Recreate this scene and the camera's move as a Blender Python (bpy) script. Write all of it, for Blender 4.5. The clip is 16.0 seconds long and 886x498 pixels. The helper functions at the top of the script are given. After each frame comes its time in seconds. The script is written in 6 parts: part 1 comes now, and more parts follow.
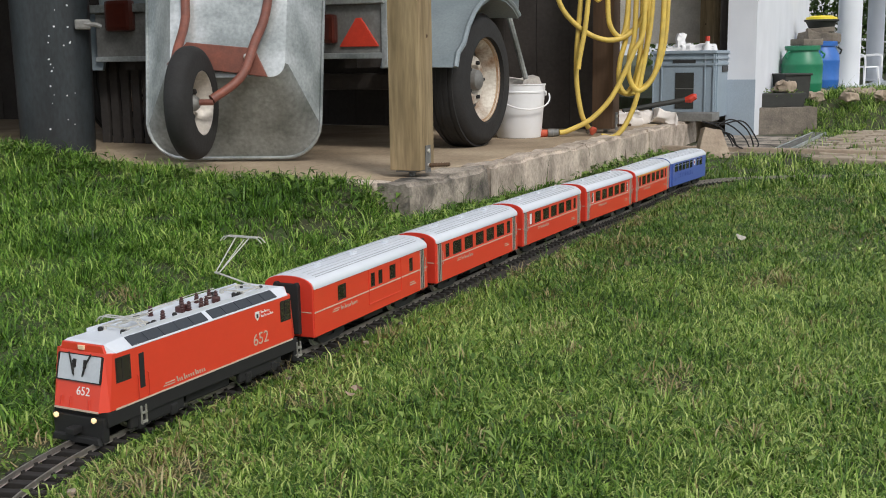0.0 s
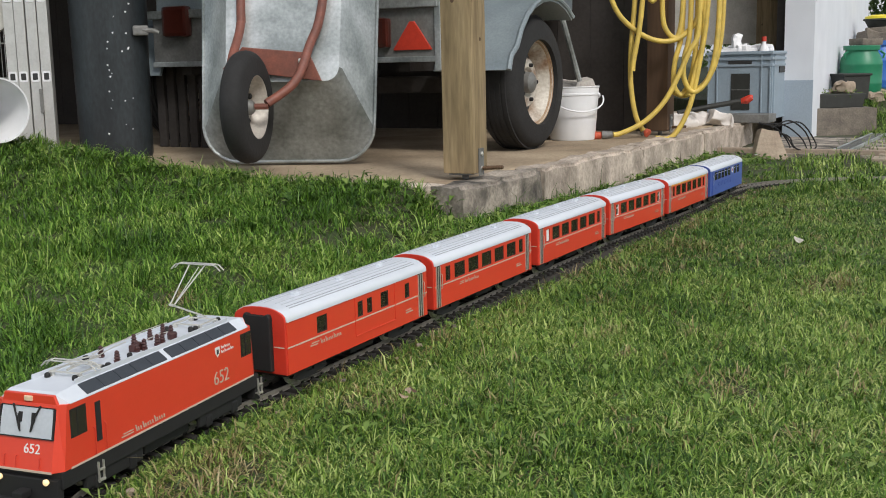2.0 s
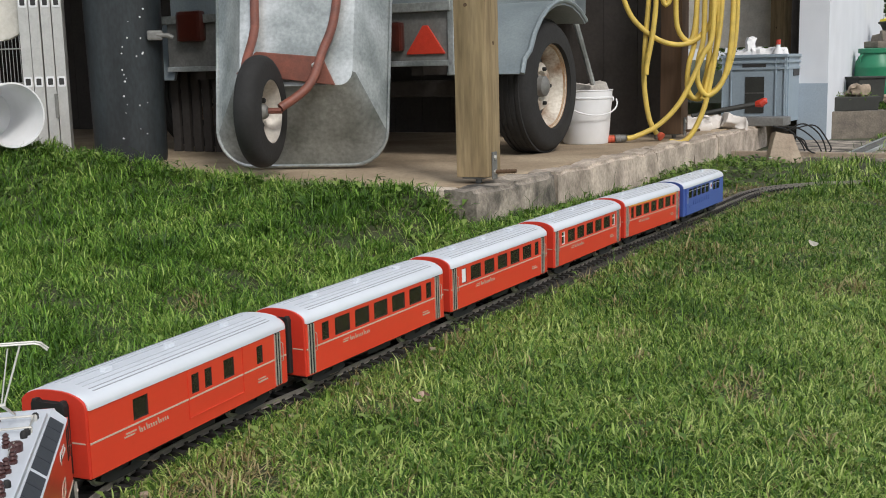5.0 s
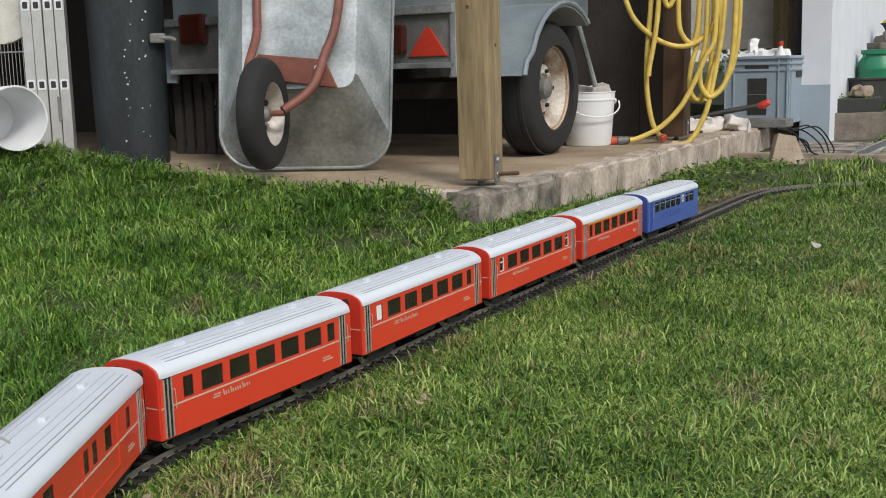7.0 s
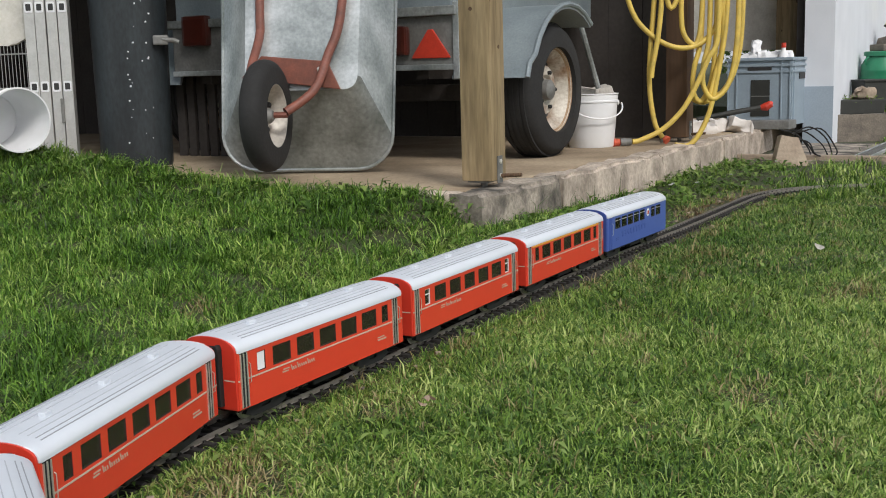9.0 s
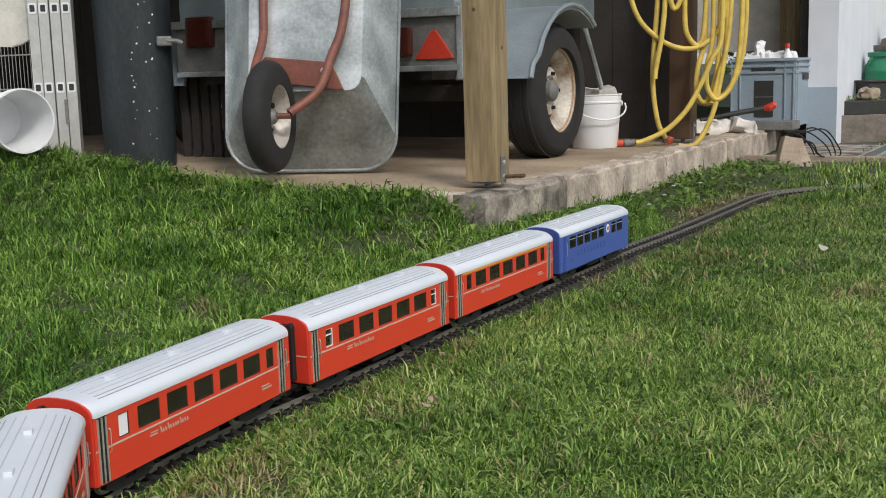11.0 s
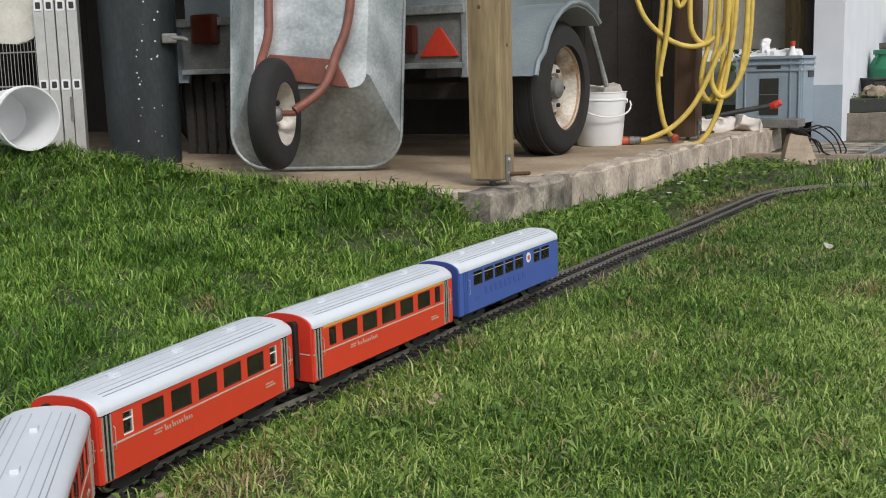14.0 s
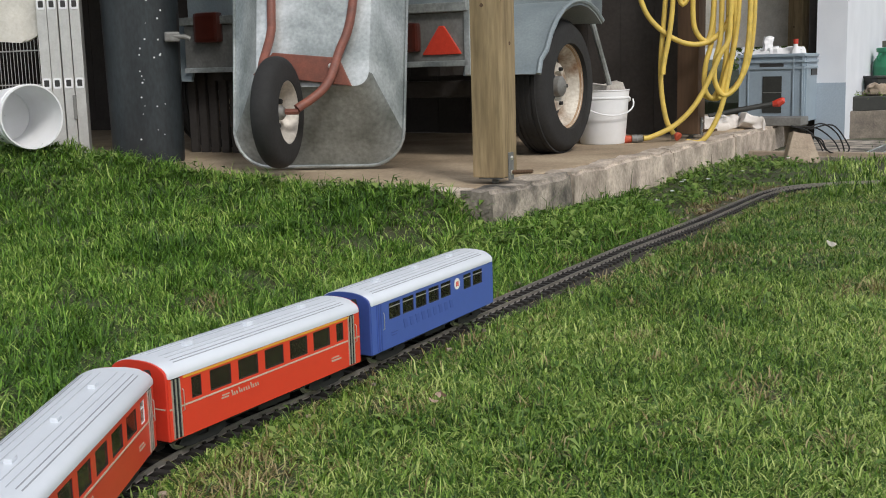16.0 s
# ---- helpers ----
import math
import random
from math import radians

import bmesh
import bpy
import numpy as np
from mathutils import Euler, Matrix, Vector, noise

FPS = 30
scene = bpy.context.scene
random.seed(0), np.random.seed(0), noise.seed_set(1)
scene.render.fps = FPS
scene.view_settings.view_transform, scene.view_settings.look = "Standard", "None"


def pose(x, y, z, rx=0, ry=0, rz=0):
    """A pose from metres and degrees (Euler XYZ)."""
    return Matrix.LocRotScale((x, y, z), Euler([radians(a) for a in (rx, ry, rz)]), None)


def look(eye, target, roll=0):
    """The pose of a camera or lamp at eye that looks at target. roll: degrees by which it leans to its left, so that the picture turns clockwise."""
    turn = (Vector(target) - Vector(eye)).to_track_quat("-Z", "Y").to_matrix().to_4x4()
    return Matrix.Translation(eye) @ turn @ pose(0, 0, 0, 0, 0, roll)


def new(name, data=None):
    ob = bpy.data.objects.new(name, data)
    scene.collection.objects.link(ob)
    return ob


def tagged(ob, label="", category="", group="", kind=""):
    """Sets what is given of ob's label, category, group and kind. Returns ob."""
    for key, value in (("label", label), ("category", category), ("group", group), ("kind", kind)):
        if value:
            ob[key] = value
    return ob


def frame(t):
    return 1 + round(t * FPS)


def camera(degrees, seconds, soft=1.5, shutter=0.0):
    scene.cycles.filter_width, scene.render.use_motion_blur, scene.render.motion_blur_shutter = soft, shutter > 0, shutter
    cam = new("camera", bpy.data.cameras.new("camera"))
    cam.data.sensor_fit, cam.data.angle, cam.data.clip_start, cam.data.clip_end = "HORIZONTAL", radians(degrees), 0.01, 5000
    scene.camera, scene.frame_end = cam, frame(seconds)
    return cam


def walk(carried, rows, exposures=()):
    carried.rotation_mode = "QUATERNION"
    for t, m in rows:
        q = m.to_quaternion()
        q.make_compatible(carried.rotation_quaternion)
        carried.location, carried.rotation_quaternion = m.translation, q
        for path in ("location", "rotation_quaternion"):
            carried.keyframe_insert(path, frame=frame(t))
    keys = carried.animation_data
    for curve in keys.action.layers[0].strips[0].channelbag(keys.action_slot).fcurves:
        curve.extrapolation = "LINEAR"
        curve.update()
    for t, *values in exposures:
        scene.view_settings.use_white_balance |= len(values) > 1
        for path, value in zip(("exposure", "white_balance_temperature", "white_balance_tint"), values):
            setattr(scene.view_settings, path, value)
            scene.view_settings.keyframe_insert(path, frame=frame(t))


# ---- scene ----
cam = camera(42.81, 16.0, soft=1.0)
PATH = [
    (0.0, pose(0.0015, 0.0018, 0.5413, 80.374, 0.721, -5.741)),
    (0.5, pose(0.0027, 0.0027, 0.5414, 80.409, 0.719, -5.646)),
    (1.0, pose(0.0015, 0.0030, 0.5408, 80.483, 0.844, -4.958)),
    (1.5, pose(0.0017, 0.0009, 0.5406, 80.529, 1.036, -4.058)),
    (2.0, pose(0.0003, 0.0014, 0.5416, 80.560, 1.167, -3.097)),
    (2.5, pose(0.0019, 0.0002, 0.5404, 80.623, 1.313, -2.628)),
    (3.0, pose(0.0015, -0.0000, 0.5406, 80.662, 1.305, -2.507)),
    (3.5, pose(0.0013, 0.0003, 0.5417, 80.672, 1.301, -2.467)),
    (4.0, pose(0.0010, 0.0015, 0.5411, 80.708, 1.321, -2.454)),
    (6.5, pose(0.0012, 0.0014, 0.5406, 80.860, 1.392, -2.330)),
    (7.0, pose(0.0020, 0.0012, 0.5415, 80.883, 1.435, -2.294)),
    (7.5, pose(0.0011, 0.0014, 0.5406, 80.903, 1.392, -2.288)),
    (8.0, pose(0.0016, 0.0004, 0.5418, 80.926, 1.451, -2.243)),
    (8.5, pose(0.0004, -0.0013, 0.5420, 80.936, 1.431, -2.220)),
    (9.0, pose(0.0012, 0.0021, 0.5412, 80.977, 1.459, -2.162)),
    (11.5, pose(0.0005, 0.0011, 0.5415, 81.021, 1.464, -1.960)),
    (12.0, pose(0.0002, 0.0010, 0.5413, 80.986, 1.458, -1.920)),
    (12.5, pose(0.0001, 0.0006, 0.5417, 80.979, 1.467, -1.880)),
    (13.0, pose(0.0000, 0.0004, 0.5418, 80.979, 1.468, -1.840)),
    (13.5, pose(-0.0001, 0.0002, 0.5418, 80.937, 1.471, -1.799)),
    (14.0, pose(-0.0007, -0.0000, 0.5421, 80.894, 1.434, -1.762)),
    (14.5, pose(0.0000, -0.0000, 0.5419, 80.894, 1.472, -1.710)),
    (15.0, pose(0.0003, 0.0004, 0.5417, 80.855, 1.484, -1.662)),
    (15.5, pose(0.0002, 0.0000, 0.5418, 80.854, 1.483, -1.621)),
    (16.0, pose(0.0001, -0.0001, 0.5418, 80.812, 1.483, -1.621)),
]
walk(cam, PATH)

# ---- light: bright overcast day ----
world = bpy.data.worlds.new("overcast_sky")
scene.world = world
world.use_nodes = True
wn = world.node_tree.nodes
sky = wn.new("ShaderNodeTexSky")
sky.sky_type, sky.sun_disc = "NISHITA", False
sky.sun_elevation, sky.sun_rotation = radians(48), radians(150)
sky.air_density, sky.dust_density, sky.ozone_density = 1.0, 4.0, 1.0
mixer = wn.new("ShaderNodeMixRGB")
mixer.inputs[0].default_value = 0.6
mixer.inputs[2].default_value = (6.0, 6.2, 6.5, 1)
world.node_tree.links.new(sky.outputs[0], mixer.inputs[1])
world.node_tree.links.new(mixer.outputs[0], wn["Background"].inputs[0])
wn["Background"].inputs[1].default_value = 0.15
sun = new("sun", bpy.data.lights.new("sun", "SUN"))
sun.data.energy, sun.data.angle, sun.data.color = 1.9, radians(12), (1.0, 0.975, 0.94)
sun.matrix_world = look((2, -3, 5), (0.2, 2.2, 0))
scene.view_settings.exposure = -0.02


# ---- materials ----
def mat(name, color, rough=0.6, metal=0.0, var=0.12, scale=40.0, bump=0.1, second=None, coat=0.0, fine=6.0, spread=0.5, grain=None):
    """A surface with colour variation at two scales and fine relief, in object space at true size."""
    m = bpy.data.materials.new(name)
    m.use_nodes = True
    nt = m.node_tree
    b = nt.nodes["Principled BSDF"]
    b.inputs["Roughness"].default_value, b.inputs["Metallic"].default_value = rough, metal
    b.inputs["Coat Weight"].default_value = coat
    n1, n2 = nt.nodes.new("ShaderNodeTexNoise"), nt.nodes.new("ShaderNodeTexNoise")
    tc = nt.nodes.new("ShaderNodeTexCoord")
    for n, s in ((n1, scale), (n2, scale * fine)):
        n.inputs["Scale"].default_value, n.inputs["Detail"].default_value = s, 5
        if grain:
            mp = nt.nodes.new("ShaderNodeMapping")
            mp.inputs["Scale"].default_value = grain
            nt.links.new(tc.outputs["Object"], mp.inputs["Vector"])
            nt.links.new(mp.outputs[0], n.inputs["Vector"])
        else:
            nt.links.new(tc.outputs["Object"], n.inputs["Vector"])
    c = Vector(color)
    c2 = Vector(second) if second else c * (1 - var)
    ramp = nt.nodes.new("ShaderNodeValToRGB")
    ramp.color_ramp.elements[0].position, ramp.color_ramp.elements[1].position = 0.5 - spread / 2, 0.5 + spread / 2
    ramp.color_ramp.elements[0].color, ramp.color_ramp.elements[1].color = (*c2, 1), (*c, 1)
    nt.links.new(n1.outputs[0], ramp.inputs[0])
    mul = nt.nodes.new("ShaderNodeMixRGB")
    mul.blend_type, mul.inputs[0].default_value = "OVERLAY", min(1.0, var * 1.1)
    nt.links.new(ramp.outputs[0], mul.inputs[1])
    nt.links.new(n2.outputs[0], mul.inputs[2])
    nt.links.new(mul.outputs[0], b.inputs["Base Color"])
    if bump:
        bp = nt.nodes.new("ShaderNodeBump")
        bp.inputs["Strength"].default_value, bp.inputs["Distance"].default_value = bump, 0.3 / (scale * fine)
        nt.links.new(n2.outputs[0], bp.inputs["Height"])
        nt.links.new(bp.outputs[0], b.inputs["Normal"])
    return m


def leafy(name, stops, scale=1.3, rough=0.55, trans=0.25):
    """Blades or leaves: colour by piece, drifting in patches over the ground."""
    m = bpy.data.materials.new(name)
    m.use_nodes = True
    nt = m.node_tree
    b = nt.nodes["Principled BSDF"]
    b.inputs["Roughness"].default_value = rough
    b.inputs["Specular IOR Level"].default_value = 0.3
    geo, n1 = nt.nodes.new("ShaderNodeNewGeometry"), nt.nodes.new("ShaderNodeTexNoise")
    n1.inputs["Scale"].default_value, n1.inputs["Detail"].default_value = scale, 4
    nt.links.new(geo.outputs["Position"], n1.inputs["Vector"])
    a = nt.nodes.new("ShaderNodeMath")
    a.operation, a.inputs[1].default_value = "MULTIPLY_ADD", 1.0
    nt.links.new(geo.outputs["Random Per Island"], a.inputs[0])
    s = nt.nodes.new("ShaderNodeMath")
    s.operation, s.inputs[1].default_value, s.inputs[2].default_value = "MULTIPLY_ADD", 1.35, -0.65
    nt.links.new(n1.outputs[0], s.inputs[0])
    nt.links.new(s.outputs[0], a.inputs[2])
    ramp = nt.nodes.new("ShaderNodeValToRGB")
    els = ramp.color_ramp.elements
    while len(els) < len(stops):
        els.new(0.5)
    for e, (p, c) in zip(els, stops):
        e.position, e.color = p, (*c, 1)
    nt.links.new(a.outputs[0], ramp.inputs[0])
    nt.links.new(ramp.outputs[0], b.inputs["Base Color"])
    tr = nt.nodes.new("ShaderNodeBsdfTranslucent")
    nt.links.new(ramp.outputs[0], tr.inputs[0])
    mx = nt.nodes.new("ShaderNodeMixShader")
    mx.inputs[0].default_value = trans
    nt.links.new(b.outputs[0], mx.inputs[1])
    nt.links.new(tr.outputs[0], mx.inputs[2])
    nt.links.new(mx.outputs[0], nt.nodes["Material Output"].inputs[0])
    return m


def glass(name, tint=(0.02, 0.02, 0.02), lift=0.0, lift_color=(0.075, 0.066, 0.045)):
    """Thin tinted glazing: a sharp reflection over a see-through tint."""
    m = bpy.data.materials.new(name)
    m.use_nodes = True
    nt = m.node_tree
    t, g, f = nt.nodes.new("ShaderNodeBsdfTransparent"), nt.nodes.new("ShaderNodeBsdfGlossy"), nt.nodes.new("ShaderNodeFresnel")
    t.inputs[0].default_value = (*tint, 1)
    g.inputs["Roughness"].default_value = 0.05
    f.inputs[0].default_value = 1.5
    mx = nt.nodes.new("ShaderNodeMixShader")
    nt.links.new(f.outputs[0], mx.inputs[0])
    # Flat colour mixed into the pane, standing in for light inside the cars.
    lift_tone, body = nt.nodes.new("ShaderNodeBsdfDiffuse"), nt.nodes.new("ShaderNodeMixShader")
    lift_tone.inputs[0].default_value, body.inputs[0].default_value = (*lift_color, 1), lift
    nt.links.new(t.outputs[0], body.inputs[1])
    nt.links.new(lift_tone.outputs[0], body.inputs[2])
    nt.links.new(body.outputs[0], mx.inputs[1])
    nt.links.new(g.outputs[0], mx.inputs[2])
    nt.links.new(mx.outputs[0], nt.nodes["Material Output"].inputs[0])
    return m


def glow(name, color, strength):
    m = bpy.data.materials.new(name)
    m.use_nodes = True
    b = m.node_tree.nodes["Principled BSDF"]
    b.inputs["Base Color"].default_value = (*color, 1)
    b.inputs["Emission Color"].default_value = (*color, 1)
    b.inputs["Emission Strength"].default_value = strength
    return m


M = dict(
    soil=mat("mossy_lawn_soil", (0.055, 0.045, 0.026), 0.95, var=0.4, scale=18, bump=0.8, second=(0.035, 0.06, 0.016)),
    gravel=mat("track_gravel", (0.05, 0.042, 0.033), 0.95, var=0.5, scale=90, bump=0.8, second=(0.015, 0.013, 0.011)),
    tie=mat("dark_plastic_tie", (0.022, 0.019, 0.017), 0.8, var=0.3, scale=80),
    rail=mat("tarnished_brass_rail", (0.40, 0.37, 0.33), 0.36, 0.6, var=0.3, scale=60),
    concrete=mat("weathered_concrete", (0.44, 0.35, 0.24), 0.9, var=0.35, scale=2.6, bump=0.4, second=(0.23, 0.17, 0.11), fine=25, spread=0.4),
    kerb=mat("pale_rough_concrete_kerb", (0.62, 0.53, 0.44), 0.95, var=0.5, scale=8, bump=1.0, second=(0.24, 0.20, 0.16), fine=9, spread=0.42, grain=(1, 1, 0.8)),
    mossy=mat("dirty_mossy_concrete", (0.40, 0.35, 0.29), 0.95, var=0.6, scale=8, bump=1.0, second=(0.045, 0.042, 0.036), fine=10, spread=0.30),
    red=mat("red_model_lacquer", (0.67, 0.055, 0.026), 0.32, var=0.05, scale=30, bump=0.02, coat=0.2),
    red_dark=mat("red_plastic_end", (0.60, 0.042, 0.022), 0.4, var=0.08, scale=30, bump=0.02),
    blue=mat("blue_model_lacquer", (0.062, 0.115, 0.39), 0.38, var=0.06, scale=30, bump=0.02, coat=0.1),
    blue_ghost=mat("worn_blue_print", (0.052, 0.098, 0.345), 0.4, var=0.1, scale=60, bump=0.0),
    blue_dark=mat("darker_blue_plastic", (0.042, 0.078, 0.29), 0.4, var=0.08, scale=30, bump=0.02),
    silver=mat("silver_grey_roof_plastic", (0.64, 0.68, 0.73), 0.40, 0.1, var=0.05, scale=25, bump=0.02),
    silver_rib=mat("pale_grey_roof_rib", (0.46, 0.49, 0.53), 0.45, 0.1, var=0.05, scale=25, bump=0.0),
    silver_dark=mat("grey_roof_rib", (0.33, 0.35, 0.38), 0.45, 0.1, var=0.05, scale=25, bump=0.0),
    black=mat("black_plastic", (0.012, 0.012, 0.012), 0.7, var=0.2, scale=60, bump=0.1),
    cream=mat("cream_grey_line", (0.55, 0.45, 0.36), 0.5, var=0.05, scale=60, bump=0.0),
    yellow_line=mat("first_class_yellow_line", (0.75, 0.38, 0.04), 0.5, var=0.05, scale=60, bump=0.0),
    white_plastic=mat("white_plastic", (0.82, 0.83, 0.85), 0.45, var=0.05, scale=12, bump=0.05, second=(0.74, 0.75, 0.76)),
    steel=mat("bare_steel", (0.74, 0.72, 0.66), 0.35, 0.7, var=0.15, scale=60),
    brown_insul=mat("brown_insulator", (0.06, 0.022, 0.020), 0.35, var=0.15, scale=60),
    grille=mat("dark_grey_grille", (0.035, 0.042, 0.052), 0.5, var=0.2, scale=200, bump=0.3),
    pane=glass("tinted_window_glass", (0.88, 0.85, 0.76), 0.28),
    clear_pane=glass("clear_window_glass", (0.95, 0.95, 0.93), 0.06, (0.2, 0.17, 0.13)),
    seat_wood=mat("tan_seat_plastic", (0.56, 0.35, 0.18), 0.6, var=0.2, scale=40),
    interior=mat("dull_coach_interior", (0.60, 0.52, 0.42), 0.8, var=0.2, scale=40),
    pale_interior=mat("pale_windscreen", (0.50, 0.54, 0.58), 0.25, var=0.1, scale=40),
    lamp=glow("lit_headlamp", (1.0, 0.74, 0.40), 0.55),
    lens=mat("warm_lamp_lens", (0.8, 0.6, 0.4), 0.2, var=0.1, scale=40),
    timber=mat("weathered_pine_post", (0.36, 0.27, 0.15), 0.8, var=0.5, scale=16, bump=0.4, second=(0.215, 0.155, 0.08), fine=5, grain=(1, 1, 0.12), spread=0.35),
    timber_dark=mat("brown_stained_timber", (0.13, 0.075, 0.04), 0.8, var=0.3, scale=6, bump=0.3, second=(0.07, 0.04, 0.022), fine=12, grain=(1, 1, 0.1)),
    boards=mat("dark_old_boards", (0.058, 0.050, 0.045), 0.9, var=0.3, scale=8, bump=0.3),
    galv=mat("galvanised_sheet", (0.60, 0.63, 0.63), 0.40, 0.55, var=0.35, scale=3.6, bump=0.06, second=(0.25, 0.28, 0.275), fine=22, spread=0.26),
    galv_dirty_dark=mat("dark_dirty_galvanised_sheet", (0.38, 0.40, 0.39), 0.5, 0.4, var=0.45, scale=4.5, bump=0.08, second=(0.13, 0.14, 0.125), fine=14, spread=0.4),
    rust_paint=mat("red_oxide_tube_paint", (0.26, 0.085, 0.055), 0.55, var=0.25, scale=25, bump=0.15, second=(0.15, 0.06, 0.045)),
    rubber=mat("black_tyre_rubber", (0.014, 0.0135, 0.013), 0.85, var=0.3, scale=12, bump=0.3, second=(0.022, 0.022, 0.0225)),
    rim_pale=mat("scuffed_pale_rim", (0.58, 0.55, 0.50), 0.5, 0.2, var=0.3, scale=14, bump=0.1, second=(0.40, 0.36, 0.31)),
    rust=mat("brown_rust", (0.27, 0.14, 0.065), 0.8, 0.1, var=0.4, scale=20, bump=0.3, second=(0.42, 0.33, 0.22)),
    rim=mat("worn_white_rim", (0.58, 0.54, 0.47), 0.5, 0.1, var=0.4, scale=9, bump=0.2, second=(0.24, 0.13, 0.065), fine=8, spread=0.25),
    van=mat("grey_trailer_paint", (0.30, 0.35, 0.37), 0.45, 0.25, var=0.2, scale=5, bump=0.06, second=(0.20, 0.24, 0.26), fine=20),
    frame_grey=mat("dull_zinc_frame", (0.24, 0.24, 0.23), 0.6, 0.3, var=0.3, scale=12, bump=0.15, second=(0.15, 0.15, 0.14)),
    reflector=mat("red_reflector", (0.60, 0.055, 0.03), 0.25, var=0.15, scale=60, bump=0.1, coat=0.3),
    amber=mat("amber_red_lamp_glass", (0.075, 0.016, 0.010), 0.3, var=0.25, scale=30, coat=0.4),
    hose=mat("yellow_garden_hose", (0.76, 0.55, 0.11), 0.5, var=0.12, scale=20, bump=0.05, second=(0.52, 0.38, 0.09)),
    coupling=mat("orange_grey_hose_coupling", (0.55, 0.10, 0.05), 0.5, var=0.1, scale=40),
    crate=mat("blue_grey_crate_plastic", (0.29, 0.36, 0.42), 0.5, var=0.1, scale=10, bump=0.03),
    bin=mat("anthracite_bin_plastic", (0.030, 0.038, 0.043), 0.45, var=0.6, scale=7, bump=0.12, second=(0.013, 0.017, 0.020), fine=12, spread=0.35, grain=(1, 1, 0.35)),
    alu=mat("brushed_aluminium", (0.62, 0.62, 0.60), 0.42, 0.5, var=0.15, scale=20, bump=0.05),
    plaster=mat("white_painted_plaster", (0.74, 0.77, 0.82), 0.9, var=0.06, scale=4, bump=0.15, second=(0.66, 0.69, 0.74), fine=30),
    plinth=mat("blue_grey_plinth_paint", (0.36, 0.43, 0.50), 0.85, var=0.12, scale=6, bump=0.15, fine=20),
    barrel_green=mat("green_barrel_plastic", (0.02, 0.20, 0.10), 0.4, var=0.12, scale=8, bump=0.03),
    barrel_blue=mat("blue_barrel_plastic", (0.035, 0.15, 0.50), 0.4, var=0.12, scale=8, bump=0.03),
    lid_yellow=mat("yellow_lid_plastic", (0.75, 0.62, 0.03), 0.4, var=0.08, scale=10),
    stone=mat("rough_grey_stone", (0.22, 0.19, 0.155), 0.95, var=0.4, scale=14, bump=0.7, second=(0.11, 0.095, 0.08)),
    slabstone=mat("sandy_broken_paver", (0.40, 0.33, 0.25), 0.95, var=0.3, scale=10, bump=0.6, second=(0.27, 0.21, 0.16)),
    rubble=mat("pale_broken_stone", (0.58, 0.55, 0.51), 0.95, var=0.25, scale=12, bump=0.6, second=(0.40, 0.37, 0.33)),
    paver=mat("weathered_paving_stone", (0.40, 0.34, 0.26), 0.95, var=0.3, scale=9, bump=0.5, second=(0.25, 0.20, 0.15)),
    petal=mat("pinkish_dry_leaf", (0.62, 0.47, 0.38), 0.8, var=0.2, scale=80, bump=0.2),
    cloth=mat("dirty_white_cloth", (0.72, 0.68, 0.64), 0.95, var=0.15, scale=15, bump=0.4),
    dark_trough=mat("dark_planter_plastic", (0.03, 0.032, 0.028), 0.7, var=0.3, scale=20, bump=0.2),
    tarp=mat("pale_stone_grey_tarp", (0.72, 0.70, 0.64), 0.9, var=0.25, scale=12, bump=0.3),
    ink=mat("black_print", (0.03, 0.03, 0.03), 0.6, var=0.1, scale=50, bump=0.0),
    print_grey=mat("silver_grey_print", (0.50, 0.38, 0.29), 0.5, var=0.1, scale=50, bump=0.0),
    print_white=mat("white_print", (0.75, 0.75, 0.72), 0.5, var=0.05, scale=50, bump=0.0),
    hedge=leafy("hedge_leaves", ((0.0, (0.02, 0.04, 0.008)), (0.5, (0.05, 0.10, 0.02)), (1.0, (0.12, 0.19, 0.04))), 0.8),
    grass=leafy("lawn_grass", ((0.0, (0.022, 0.062, 0.010)), (0.35, (0.085, 0.175, 0.026)), (0.7, (0.215, 0.345, 0.055)), (1.0, (0.48, 0.565, 0.19))), 2.6, 0.42),
    grass_tall=leafy("lush_grass", ((0.0, (0.020, 0.058, 0.008)), (0.4, (0.08, 0.18, 0.023)), (0.75, (0.18, 0.34, 0.045)), (1.0, (0.40, 0.52, 0.14))), 2.3, 0.42),
    grass_far=leafy("deep_green_grass", ((0.0, (0.018, 0.055, 0.008)), (0.4, (0.065, 0.145, 0.020)), (0.75, (0.145, 0.265, 0.040)), (1.0, (0.36, 0.445, 0.135))), 1.8, 0.42),
    straw=leafy("dry_straw", ((0.0, (0.16, 0.13, 0.05)), (0.5, (0.28, 0.22, 0.10)), (1.0, (0.42, 0.36, 0.2))), 2.0, trans=0.15),
    litter=leafy("dead_leaf_litter", ((0.0, (0.05, 0.03, 0.015)), (0.5, (0.12, 0.075, 0.035)), (1.0, (0.24, 0.17, 0.09))), 3.0, trans=0.1),
    weed=leafy("weed_leaves", ((0.0, (0.045, 0.10, 0.018)), (0.5, (0.11, 0.20, 0.035)), (1.0, (0.24, 0.33, 0.09))), 4.0),
)


